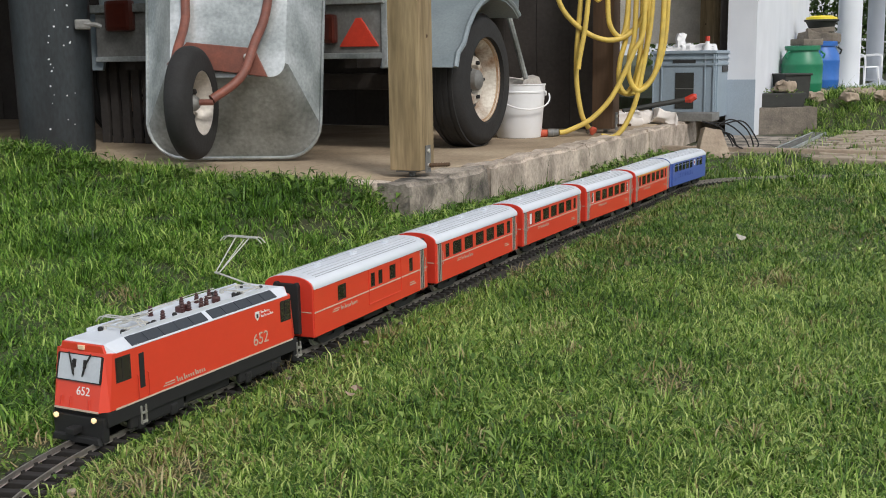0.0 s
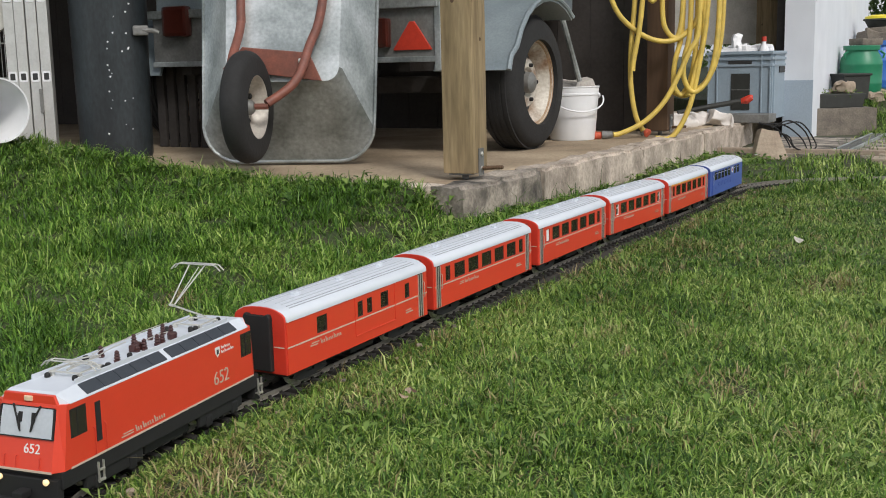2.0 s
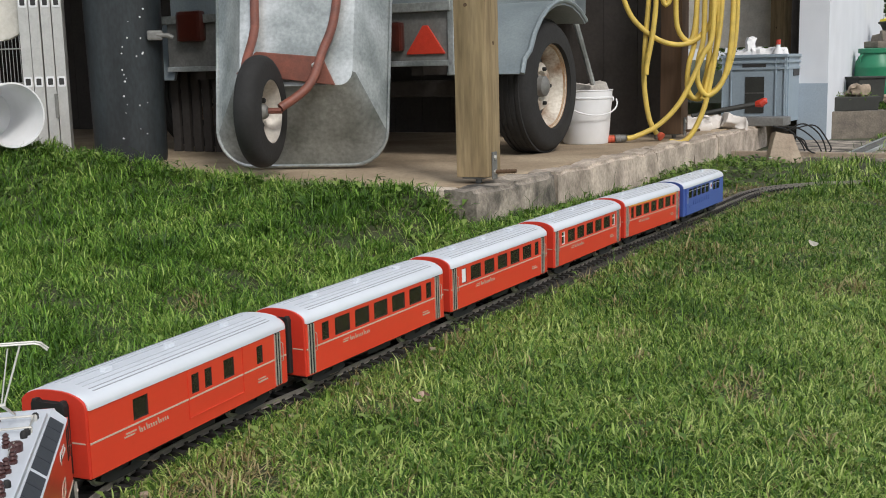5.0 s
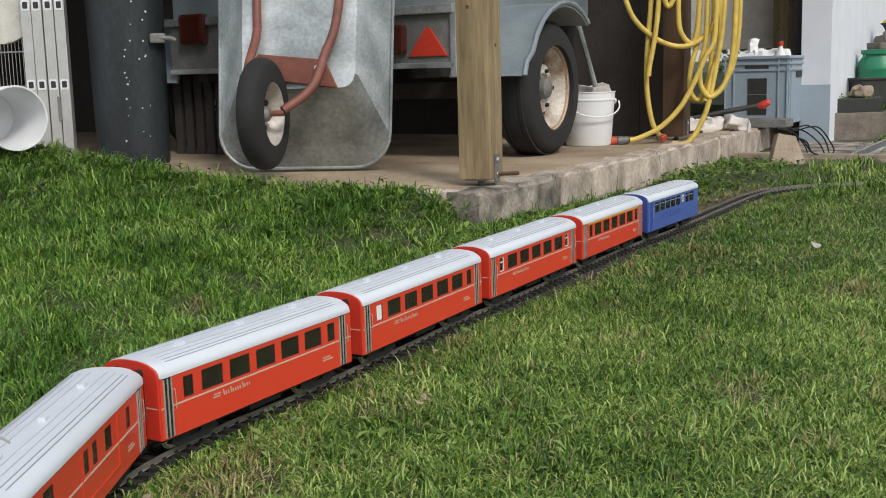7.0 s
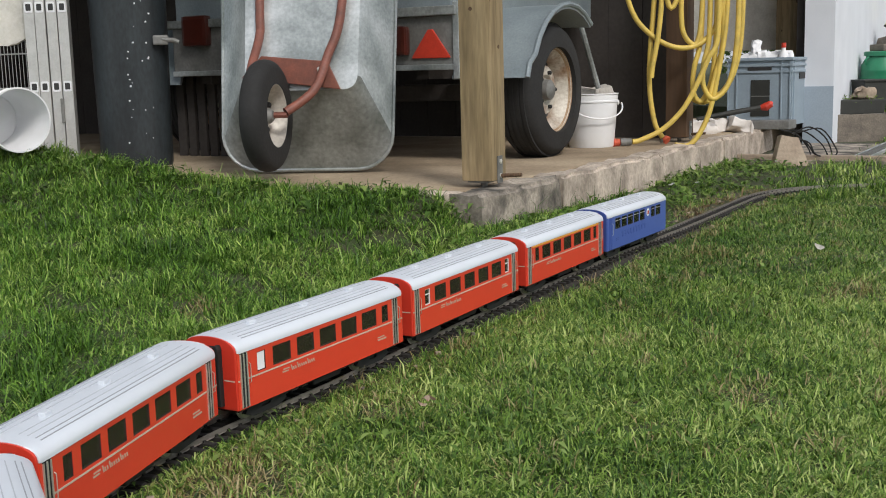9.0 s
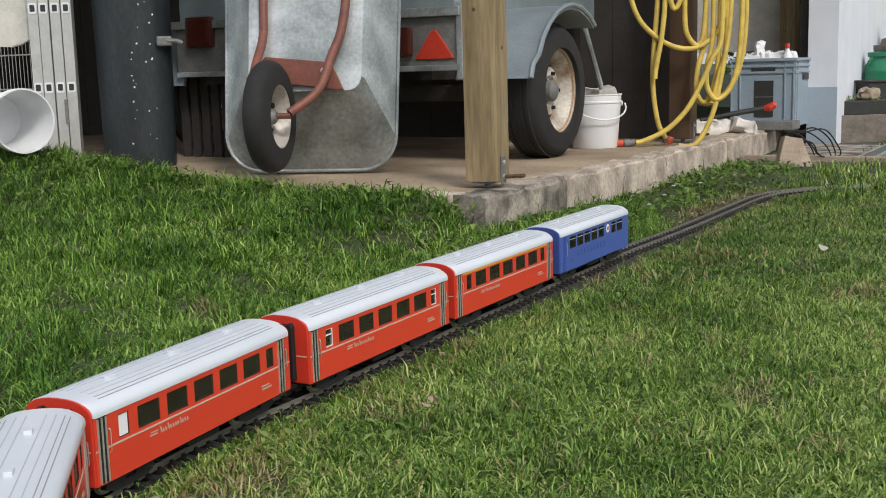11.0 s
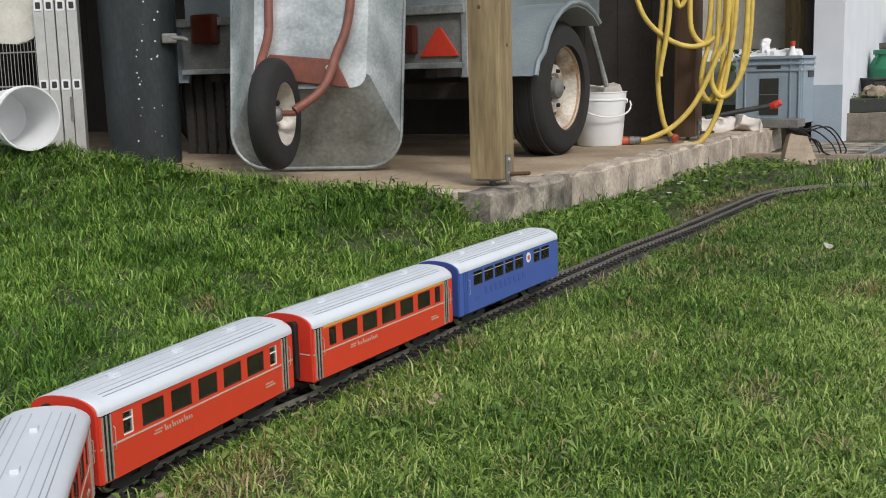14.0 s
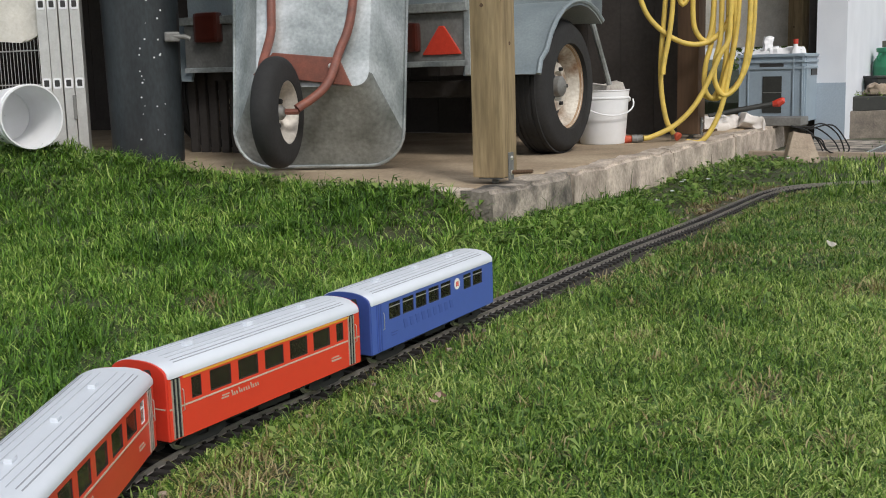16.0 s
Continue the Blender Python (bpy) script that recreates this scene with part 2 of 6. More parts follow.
# ---- mesh helpers ----
def part(name, bm, material, parent=None, label="", smooth=False, m=None):
    me = bpy.data.meshes.new(name)
    bm.normal_update()
    if smooth:
        for f in bm.faces:
            f.smooth = True
    bm.to_mesh(me)
    bm.free()
    me.materials.append(M[material])
    if smooth:
        me.set_sharp_from_angle(angle=radians(38))
    ob = new(name, me)
    if parent:
        ob.parent = parent
    if m is not None:
        ob.matrix_basis = m
    return tagged(ob, label)


def thing(name, label, category, m=None, group="", kind=""):
    ob = new(name)
    if m is not None:
        ob.matrix_basis = m
    return tagged(ob, label, category, group, kind)


def B():
    return bmesh.new()


def box(bm, x0, x1, y0, y1, z0, z1, bevel=0.0, m=None):
    vs = [bm.verts.new((x, y, z)) for x in (x0, x1) for y in (y0, y1) for z in (z0, z1)]
    fs = [bm.faces.new([vs[i] for i in q]) for q in ((0, 1, 3, 2), (4, 6, 7, 5), (0, 4, 5, 1), (2, 3, 7, 6), (0, 2, 6, 4), (1, 5, 7, 3))]
    if bevel:
        es = list({e for f in fs for e in f.edges})
        r = bmesh.ops.bevel(bm, geom=es, offset=bevel, segments=2, affect="EDGES", profile=0.6)
        vs = list({v for f in r["faces"] for v in f.verts} | {v for v in vs if v.is_valid})
    if m is not None:
        bmesh.ops.transform(bm, matrix=m, verts=vs)
    return bm


def prism(bm, outline, a, b, axis="x", bevel=0.0, m=None):
    """A closed outline (two coordinates) drawn out from a to b along an axis."""
    def at(p, q):
        return {"x": (q, p[0], p[1]), "y": (p[0], q, p[1]), "z": (p[0], p[1], q)}[axis]
    r0, r1 = [bm.verts.new(at(p, a)) for p in outline], [bm.verts.new(at(p, b)) for p in outline]
    n = len(outline)
    fs = [bm.faces.new(r0[::-1]), bm.faces.new(r1)] + [bm.faces.new((r0[i], r0[(i + 1) % n], r1[(i + 1) % n], r1[i])) for i in range(n)]
    vs = r0 + r1
    if bevel:
        es = list(fs[0].edges) + list(fs[1].edges)
        r = bmesh.ops.bevel(bm, geom=es, offset=bevel, segments=2, affect="EDGES", profile=0.6)
        vs = list({v for f in r["faces"] for v in f.verts} | {v for v in vs if v.is_valid})
    bmesh.ops.recalc_face_normals(bm, faces=list(bm.faces))
    if m is not None:
        bmesh.ops.transform(bm, matrix=m, verts=vs)
    return bm


def tube(bm, pts, r, n=8, closed=False):
    pts = [Vector(p) for p in pts]
    rings, side = [], None
    k = len(pts)
    for i, p in enumerate(pts):
        d = (pts[(i + 1) % k] - pts[i - 1]) if closed else (pts[min(i + 1, k - 1)] - pts[max(i - 1, 0)])
        d.normalize()
        if side is None:
            side = d.orthogonal().normalized()
        side = (side - d * side.dot(d)).normalized()
        up = d.cross(side)
        rr = r[i] if isinstance(r, (list, tuple)) else r
        rings.append([bm.verts.new(p + (side * math.cos(2 * math.pi * j / n) + up * math.sin(2 * math.pi * j / n)) * rr) for j in range(n)])
    for a, b in zip(rings, rings[1:] + (rings[:1] if closed else [])):
        for j in range(n):
            bm.faces.new((a[j], a[(j + 1) % n], b[(j + 1) % n], b[j]))
    if not closed:
        bm.faces.new(rings[0][::-1])
        bm.faces.new(rings[-1])
    return bm


def lathe(bm, profile, n=24, m=None, cap=False):
    """Turned round z; profile of (radius, height)."""
    rings = [[bm.verts.new((r * math.cos(2 * math.pi * j / n), r * math.sin(2 * math.pi * j / n), z)) for j in range(n)] for r, z in profile]
    for a, b in zip(rings, rings[1:]):
        for j in range(n):
            bm.faces.new((a[j], a[(j + 1) % n], b[(j + 1) % n], b[j]))
    if cap:
        bm.faces.new(rings[0][::-1])
        bm.faces.new(rings[-1])
    if m is not None:
        bmesh.ops.transform(bm, matrix=m, verts=[v for r in rings for v in r])
    return bm


def spline(pts, per=8):
    pts = [Vector(p) for p in pts]
    out = []
    for i in range(len(pts) - 1):
        a, b, c, d = pts[max(i - 1, 0)], pts[i], pts[i + 1], pts[min(i + 2, len(pts) - 1)]
        for k in range(per):
            u = k / per
            out.append(0.5 * ((2 * b) + (c - a) * u + (2 * a - 5 * b + 4 * c - d) * u * u + (3 * b - a - 3 * c + d) * u ** 3))
    return out + [pts[-1]]


def rounded(w, h, r, n=5, cx=0.0, cy=0.0):
    """A rounded rectangle's outline about (cx, cy)."""
    out = []
    for qx, qy, a0 in ((1, 1, 0), (-1, 1, 90), (-1, -1, 180), (1, -1, 270)):
        for k in range(n + 1):
            a = radians(a0 + 90 * k / n)
            out.append((cx + qx * (w / 2 - r) + r * math.cos(a), cy + qy * (h / 2 - r) + r * math.sin(a)))
    return out


def lettering(name, text, size, material, parent, m, label="", depth=0.0004):
    cu = bpy.data.curves.new(name, "FONT")
    cu.body, cu.size, cu.extrude, cu.align_x = text, size, depth, "CENTER"
    tmp = bpy.data.objects.new(name, cu)
    scene.collection.objects.link(tmp)
    me = bpy.data.meshes.new_from_object(tmp.evaluated_get(bpy.context.evaluated_depsgraph_get()))
    bpy.data.objects.remove(tmp)
    me.materials.clear()
    me.materials.append(M[material])
    ob = new(name, me)
    ob.parent, ob.matrix_basis = parent, m
    return tagged(ob, label)


# ---- the plan ----
# the track's centre line, from beside the camera to the far bend
CENTRE = [(3.0, 0.52), (2.0, 0.52), (1.2, 0.53), (0.7, 0.55), (0.40, 0.568), (0.25, 0.578), (0.100, 0.593),
          (0.016, 0.609), (-0.064, 0.636), (-0.140, 0.675), (-0.210, 0.724), (-0.271, 0.782), (-0.325, 0.848), (-0.368, 0.922), (-0.400, 1.000), (-0.423, 1.082),
          (-0.436, 1.166), (-0.441, 1.251), (-0.436, 1.336), (-0.423, 1.420), (-0.401, 1.502), (-0.370, 1.581), (-0.331, 1.659), (-0.287, 1.738), (-0.194, 1.878),
          (-0.095, 2.042), (0.0, 2.197), (0.091, 2.352), (0.185, 2.503), (0.282, 2.656), (0.376, 2.808), (0.474, 2.967), (0.583, 3.153), (0.703, 3.341),
          (0.839, 3.554), (0.996, 3.809), (1.181, 4.118), (1.330, 4.365), (1.420, 4.500), (1.520, 4.615), (1.640, 4.700), (1.800, 4.755), (2.0, 4.775), (2.4, 4.76), (3.0, 4.78)]
LINE = [Vector((p.x, p.y, 0)) for p in spline([(x, y, 0) for x, y in CENTRE], 10)]
DIST = [0.0]
for p, q in zip(LINE, LINE[1:]):
    DIST.append(DIST[-1] + (q - p).length)
zero = min(range(len(LINE)), key=lambda i: (LINE[i] - Vector((-0.083, 2.070, 0))).length)
DIST = np.array(DIST) - DIST[zero]
LX, LY = np.array([p.x for p in LINE]), np.array([p.y for p in LINE])
# gentle rise and fall of the line along its length
HUMP_S, HUMP_Z = (-3, -1, -0.3, 0.3, 0.9, 1.4, 1.9, 2.6, 3.2), (-0.005, -0.006, -0.006, 0.0, 0.006, 0.005, 0.001, -0.003, -0.003)


def on_track(s, sink=0.0):
    return Vector((np.interp(s, DIST, LX), np.interp(s, DIST, LY), np.interp(s, HUMP_S, HUMP_Z) - sink))


# the concrete floor of the shed: its corner, the way along its side (U) and along its front (V)
CORNER, U, V = Vector((0.25, 3.69, 0)), Vector((0.5255, 0.8508, 0)), Vector((-0.8508, 0.5255, 0))
FLOOR = 0.13


def yard(u, v, z=0.0, turn=0.0):
    """A pose at u along and v across the shed floor, x along U and y along V."""
    p = CORNER + U * u + V * v
    return pose(p.x, p.y, z, 0, 0, math.degrees(math.atan2(U.y, U.x)) + turn)


def ground_height(x, y):
    """Lawn: flat along the track, a bank up to the shed floor, a rise behind the paving."""
    x, y = np.asarray(x, float), np.asarray(y, float)
    rx, ry = x - CORNER.x, y - CORNER.y
    u, v = rx * U.x + ry * U.y, rx * V.x + ry * V.y
    d = v + 0.30
    off = np.clip((v + 0.06) / 0.28, 0, 1)
    near = np.clip((u + 1.9) / 1.9, 0, 1)
    bank = (0.145 + 0.075 * np.clip((v - 0.6) / 1.3, 0, 1) + 0.055 * np.clip((v - 1.2) / 0.8, 0, 1)) * (off * off * (3 - 2 * off)) * (near ** 1.2)
    lip = 0.018 * np.clip(1 - np.abs(u + 0.05) / 0.5, 0, 1) * np.clip((v + 0.32) / 0.3, 0, 1) * (v < 0.3)
    far = np.clip((y - 7.62) / 0.5, 0, 1) * 0.215 * np.clip((x - 2.95) / 0.3, 0, 1) * (1 - 0.65 * np.clip((y - 9.6) / 1.2, 0, 1))
    bumps = 0.006 * np.sin(3.1 * x + 1.7 * y) + 0.005 * np.sin(5.3 * y - 2.2 * x + 1)
    lawn = 0.018 * np.clip((-v - 0.62) / 0.1, 0, 1) * np.clip((4.9 - y) / 0.6, 0, 1)
    fade = np.clip((np.hypot(x, y - 1) - 0.2) / 2, 0, 1)
    z = np.maximum(bank, lip) + far + bumps * fade + lawn
    under = np.clip(np.minimum(u + 0.01, v + 0.02) / 0.05, 0, 1) * (u < 6.5)
    z = z * (1 - under) - 0.06 * under
    return z


def track_distance(x, y):
    x, y = np.asarray(x, float).ravel(), np.asarray(y, float).ravel()
    best = np.full(x.shape, 9.0)
    for a, b in zip(LX[::3], LY[::3]):
        best = np.minimum(best, np.hypot(x - a, y - b))
    return best


# ---- ground ----
def raw_mesh(name, verts, loops, sizes, material, smooth=False):
    """A mesh straight from arrays, for what nobody could count."""
    me = bpy.data.meshes.new(name)
    me.vertices.add(len(verts))
    me.vertices.foreach_set("co", np.ascontiguousarray(verts, dtype=np.float32).ravel())
    me.loops.add(len(loops))
    me.loops.foreach_set("vertex_index", np.ascontiguousarray(loops, dtype=np.int32))
    me.polygons.add(len(sizes))
    me.polygons.foreach_set("loop_start", np.concatenate(([0], np.cumsum(sizes)[:-1])).astype(np.int32))
    me.polygons.foreach_set("loop_total", np.asarray(sizes, dtype=np.int32))
    me.update(calc_edges=True)
    me.materials.append(M[material])
    if smooth:
        me.polygons.foreach_set("use_smooth", np.ones(len(sizes), bool))
    return new(name, me)


def build_ground():
    xs = np.concatenate((-np.geomspace(400, 3.2, 14), np.arange(-3, 6.01, 0.05), np.geomspace(6.3, 400, 14)))
    ys = np.concatenate((-np.geomspace(300, 1.0, 12), np.arange(-0.8, 12.01, 0.05), np.geomspace(12.4, 600, 16)))
    gx, gy = np.meshgrid(xs, ys)
    gz = ground_height(gx, gy)
    d = track_distance(gx, gy).reshape(gx.shape)
    gz = gz * np.clip((d - 0.07) / 0.12, 0, 1) - 0.012
    nx, ny = len(xs), len(ys)
    i = (np.arange(ny - 1)[:, None] * nx + np.arange(nx - 1)[None, :]).ravel()
    loops = np.stack((i, i + 1, i + nx + 1, i + nx), 1).ravel()
    g = raw_mesh("ground", np.stack((gx, gy, gz), 2).reshape(-1, 3), loops, np.full(len(i), 4), "soil", True)
    tagged(g, "dark soil under the lawn, showing in thin patches", "ground", kind="structure")


def in_shed(x, y, grow=0.0):
    rx, ry = x - CORNER.x, y - CORNER.y
    u, v = rx * U.x + ry * U.y, rx * V.x + ry * V.y
    return (u > -grow) & (v > -grow)


def blades(name, n, x0, x1, y0, y1, length, width, material, keep, seed, lean=0.5):
    """n blades of grass, each a bent tapering strip rooted in the ground."""
    rng = np.random.default_rng(seed)
    tufts = n // 14
    pick = rng.integers(0, tufts, n)
    ox, oy = rng.normal(0, 0.42 * length, n), rng.normal(0, 0.42 * length, n)
    x, y = rng.uniform(x0, x1, tufts)[pick] + ox, rng.uniform(y0, y1, tufts)[pick] + oy
    out, grow, away = np.arctan2(oy, ox), rng.lognormal(0, 0.22, tufts)[pick], np.hypot(ox, oy) / length
    clump = np.array([noise.noise((a * 9, b * 9, 3.1)) for a, b in zip(x[::1], y[::1])]) if n < 400000 else np.zeros(n)
    ok = keep(x, y, rng) & (rng.random(n) < 0.8 + 0.7 * clump)
    x, y, clump, out, grow, away = x[ok], y[ok], clump[ok], out[ok], grow[ok], away[ok]
    n = len(x)
    d = track_distance(x, y)
    z = ground_height(x, y) * np.clip((d - 0.07) / 0.12, 0, 1) - 0.012
    L = length * grow * rng.lognormal(0, 0.26, n) * (1 + 0.6 * clump) * np.clip(0.7 + (d - 0.04) * 6, 0.7, 1)
    w = width * rng.uniform(0.6, 1.3, n)
    a = out + rng.normal(0, 0.7, n)
    tilt = np.abs(rng.normal(lean * 0.42, lean * 0.32, n)) + 0.45 * lean * np.minimum(away, 1.2)
    curl = rng.uniform(0.25, 1.75, n)
    dx, dy = np.cos(a), np.sin(a)
    face = a + np.pi / 2 + rng.normal(0, 0.5, n)
    sx, sy = np.cos(face) * w / 2, np.sin(face) * w / 2
    tilt = np.minimum(tilt, 1.42)
    s1, c1 = np.sin(tilt), np.cos(tilt)
    t2 = np.minimum(tilt + curl, 2.25)
    s2, c2 = np.sin(t2), np.cos(t2)
    m = np.stack((x + dx * s1 * L * 0.5, y + dy * s1 * L * 0.5, z + c1 * L * 0.5), 1)
    tip = m + np.stack((dx * s2, dy * s2, c2), 1) * (L * 0.5)[:, None]
    base = np.stack((x, y, z), 1)
    side = np.stack((sx, sy, np.zeros(n)), 1)
    verts = np.stack((base - side, base + side, m + side * 0.85, m - side * 0.85, tip), 1).reshape(-1, 3)
    k = (np.arange(n) * 5)[:, None]
    loops = (k + np.array([0, 1, 2, 3, 3, 2, 4])[None, :]).ravel()
    sizes = np.tile([4, 3], n)
    return raw_mesh(name, verts, loops, sizes, material)


# worn patches of dead grass: x, y, radius
SPOTS = ((-0.57, 1.56, 0.16), (-0.24, 1.42, 0.11), (0.83, 3.02, 0.13), (0.62, 2.72, 0.08), (-0.05, 1.75, 0.06), (1.0, 2.5, 0.09), (0.55, 1.75, 0.07), (-0.5, 2.6, 0.08))


def build_lawn():
    def side(x, y):
        """Positive on the shed's side of the track."""
        rx, ry = x - CORNER.x, y - CORNER.y
        return rx * V.x + ry * V.y + 0.56

    def free(x, y):
        return (track_distance(x, y) > 0.041) & ~in_shed(x, y, -0.03)

    def paved(x, y):
        rx, ry = x - CORNER.x, y - CORNER.y
        u, v = rx * U.x + ry * U.y, rx * V.x + ry * V.y
        sparse = np.sin(x * 91.7 + y * 57.3) < 0.75
        return (((u > 2.72) & (u < 5.5) & (v < -0.9)) & sparse) | ((u > 3.0) & (u < 4.35) & (v > -0.9) & sparse)

    def thin(x, y, r):
        d = np.full(len(x), 9.0)
        for cx, cy, cr in SPOTS:
            d = np.minimum(d, np.hypot(x - cx, (y - cy) * 0.8) / cr)
        return r.random(len(x)) < np.clip(d - 0.25, 0.25, 1)

    def right_near(x, y, r):
        return thin(x, y, r) & free(x, y) & (side(x, y) < 0) & (np.abs(x) < 0.25 + 0.42 * y)

    def left_near(x, y, r):
        return thin(x, y, r) & free(x, y) & (side(x, y) >= 0) & (np.abs(x) < 0.25 + 0.47 * y)

    def far_right(x, y, r):
        return free(x, y) & (side(x, y) < 0) & ~paved(x, y) & (x < 0.3 + 0.62 * y)

    def shed_strip(x, y, r):
        d = track_distance(x, y)
        return free(x, y) & (side(x, y) >= 0) & ~paved(x, y) & (x < 0.3 + 0.62 * y) & (r.random(len(x)) < np.clip((d - 0.05) / 0.16, 0.12, 1))

    def bare(x, y, r):
        d = track_distance(x, y)
        return (d > 0.055) & (d < 0.17) & ~in_shed(x, y, -0.02)

    def verge(x, y, r):
        d = track_distance(x, y)
        return free(x, y) & (side(x, y) > -0.02) & (d < 0.30) & ~paved(x, y) & (r.random(len(x)) < np.clip(1.3 - d / 0.2, 0.1, 1))

    def kerb_foot(x, y, r):
        rx, ry = x - CORNER.x, y - CORNER.y
        u, v = rx * U.x + ry * U.y, rx * V.x + ry * V.y
        return (v < -0.008) & (v > -0.085) & (u > -0.1) & (u < 3.2) & (np.sin(u * 7.3) + np.sin(u * 17.1 + 1) > -0.2)

    def patches(x, y, r):
        d = np.full(len(x), 9.0)
        for cx, cy, cr in SPOTS:
            d = np.minimum(d, np.hypot(x - cx, (y - cy) * 0.8) / cr)
        return (track_distance(x, y) > 0.05) & (r.random(len(x)) < np.clip(1.25 - d, 0, 1))

    def worn(x, y, r):
        return free(x, y) & (side(x, y) < 0) & (r.random(len(x)) < 0.9)

    rows = (
        ("lawn_grass", 400000, -1.0, 1.5, 1.15, 2.7, 0.0215, 0.0023, "grass", right_near, 1, 1.4, "short mown green grass with yellowish tips beside the track"),
        ("lawn_grass", 230000, -0.3, 2.6, 2.6, 5.0, 0.022, 0.0029, "grass_far", far_right, 2, 1.35, "short mown green grass further along the lawn"),
        ("tall_grass", 150000, -1.7, 0.4, 1.15, 3.2, 0.034, 0.0028, "grass_tall", left_near, 3, 1.25, "longer lush green grass on the bank"),
        ("tall_grass", 200000, -2.6, 0.9, 3.0, 5.7, 0.037, 0.0036, "grass_tall", left_near, 4, 1.0, "longer lush green grass before the shed floor"),
        ("verge_grass", 36000, 0.2, 2.9, 3.0, 6.2, 0.024, 0.0034, "grass_tall", shed_strip, 5, 0.9, "grass strip between track and concrete kerb"),
        ("lawn_grass", 60000, 1.6, 6.0, 4.2, 9.5, 0.045, 0.005, "grass", far_right, 6, 0.6, "green grass beside the paving"),
        ("lawn_grass", 70000, 2.9, 6.4, 7.4, 11.3, 0.06, 0.006, "grass", lambda x, y, r: ~in_shed(x, y, -0.03) & ~paved(x, y) & (x > 2.0 + 0.165 * y) & (r.random(len(x)) < 0.9), 15, 0.8, "rough green grass behind the paving"),
        ("lawn_grass", 60000, -6.0, 7.0, -3.0, 1.2, 0.04, 0.006, "grass", lambda x, y, r: track_distance(x, y) > 0.08, 9, 0.8, "mown green grass behind and beside the camera"),
        ("lawn_grass", 50000, -6.0, -1.2, 1.0, 6.0, 0.05, 0.006, "grass_tall", lambda x, y, r: (np.abs(x) > 0.2 + 0.45 * y) & ~in_shed(x, y, -0.06), 10, 0.8, "longer green grass to the side of the shed"),
        ("lawn_grass", 50000, 0.6, 6.0, 1.0, 5.2, 0.04, 0.006, "grass", lambda x, y, r: (x > 0.2 + 0.42 * y) & (track_distance(x, y) > 0.08), 11, 0.8, "mown green grass of the wide lawn"),
        ("kerb_tufts", 14000, 0.1, 2.2, 3.4, 6.2, 0.055, 0.0034, "grass_tall", kerb_foot, 14, 0.55, "taller grass tufts along the foot of the kerb"),
        ("dry_straw", 26000, 0.2, 2.6, 2.6, 6.0, 0.024, 0.005, "litter", verge, 12, 1.5, "brown dead leaves and stalks in the verge"),
        ("dry_straw", 60000, -0.8, 1.3, 1.2, 3.3, 0.028, 0.0022, "straw", patches, 13, 1.2, "patches of dead yellow-brown grass"),
        ("dry_straw", 26000, -0.9, 1.8, 1.15, 4.8, 0.030, 0.0022, "straw", bare, 7, 1.1, "dry straw and dead grass along the ballast"),
        ("dry_straw", 26000, -0.6, 2.4, 1.15, 4.6, 0.026, 0.0022, "straw", worn, 8, 1.2, "dry yellowed blades scattered in the lawn"),
    )
    for name, n, x0, x1, y0, y1, ln, wd, ma, keep, seed, lean, label in rows:
        tagged(blades(name, n, x0, x1, y0, y1, ln, wd, ma, keep, seed, lean), label, "grass", kind="stuff")


build_ground()
build_lawn()


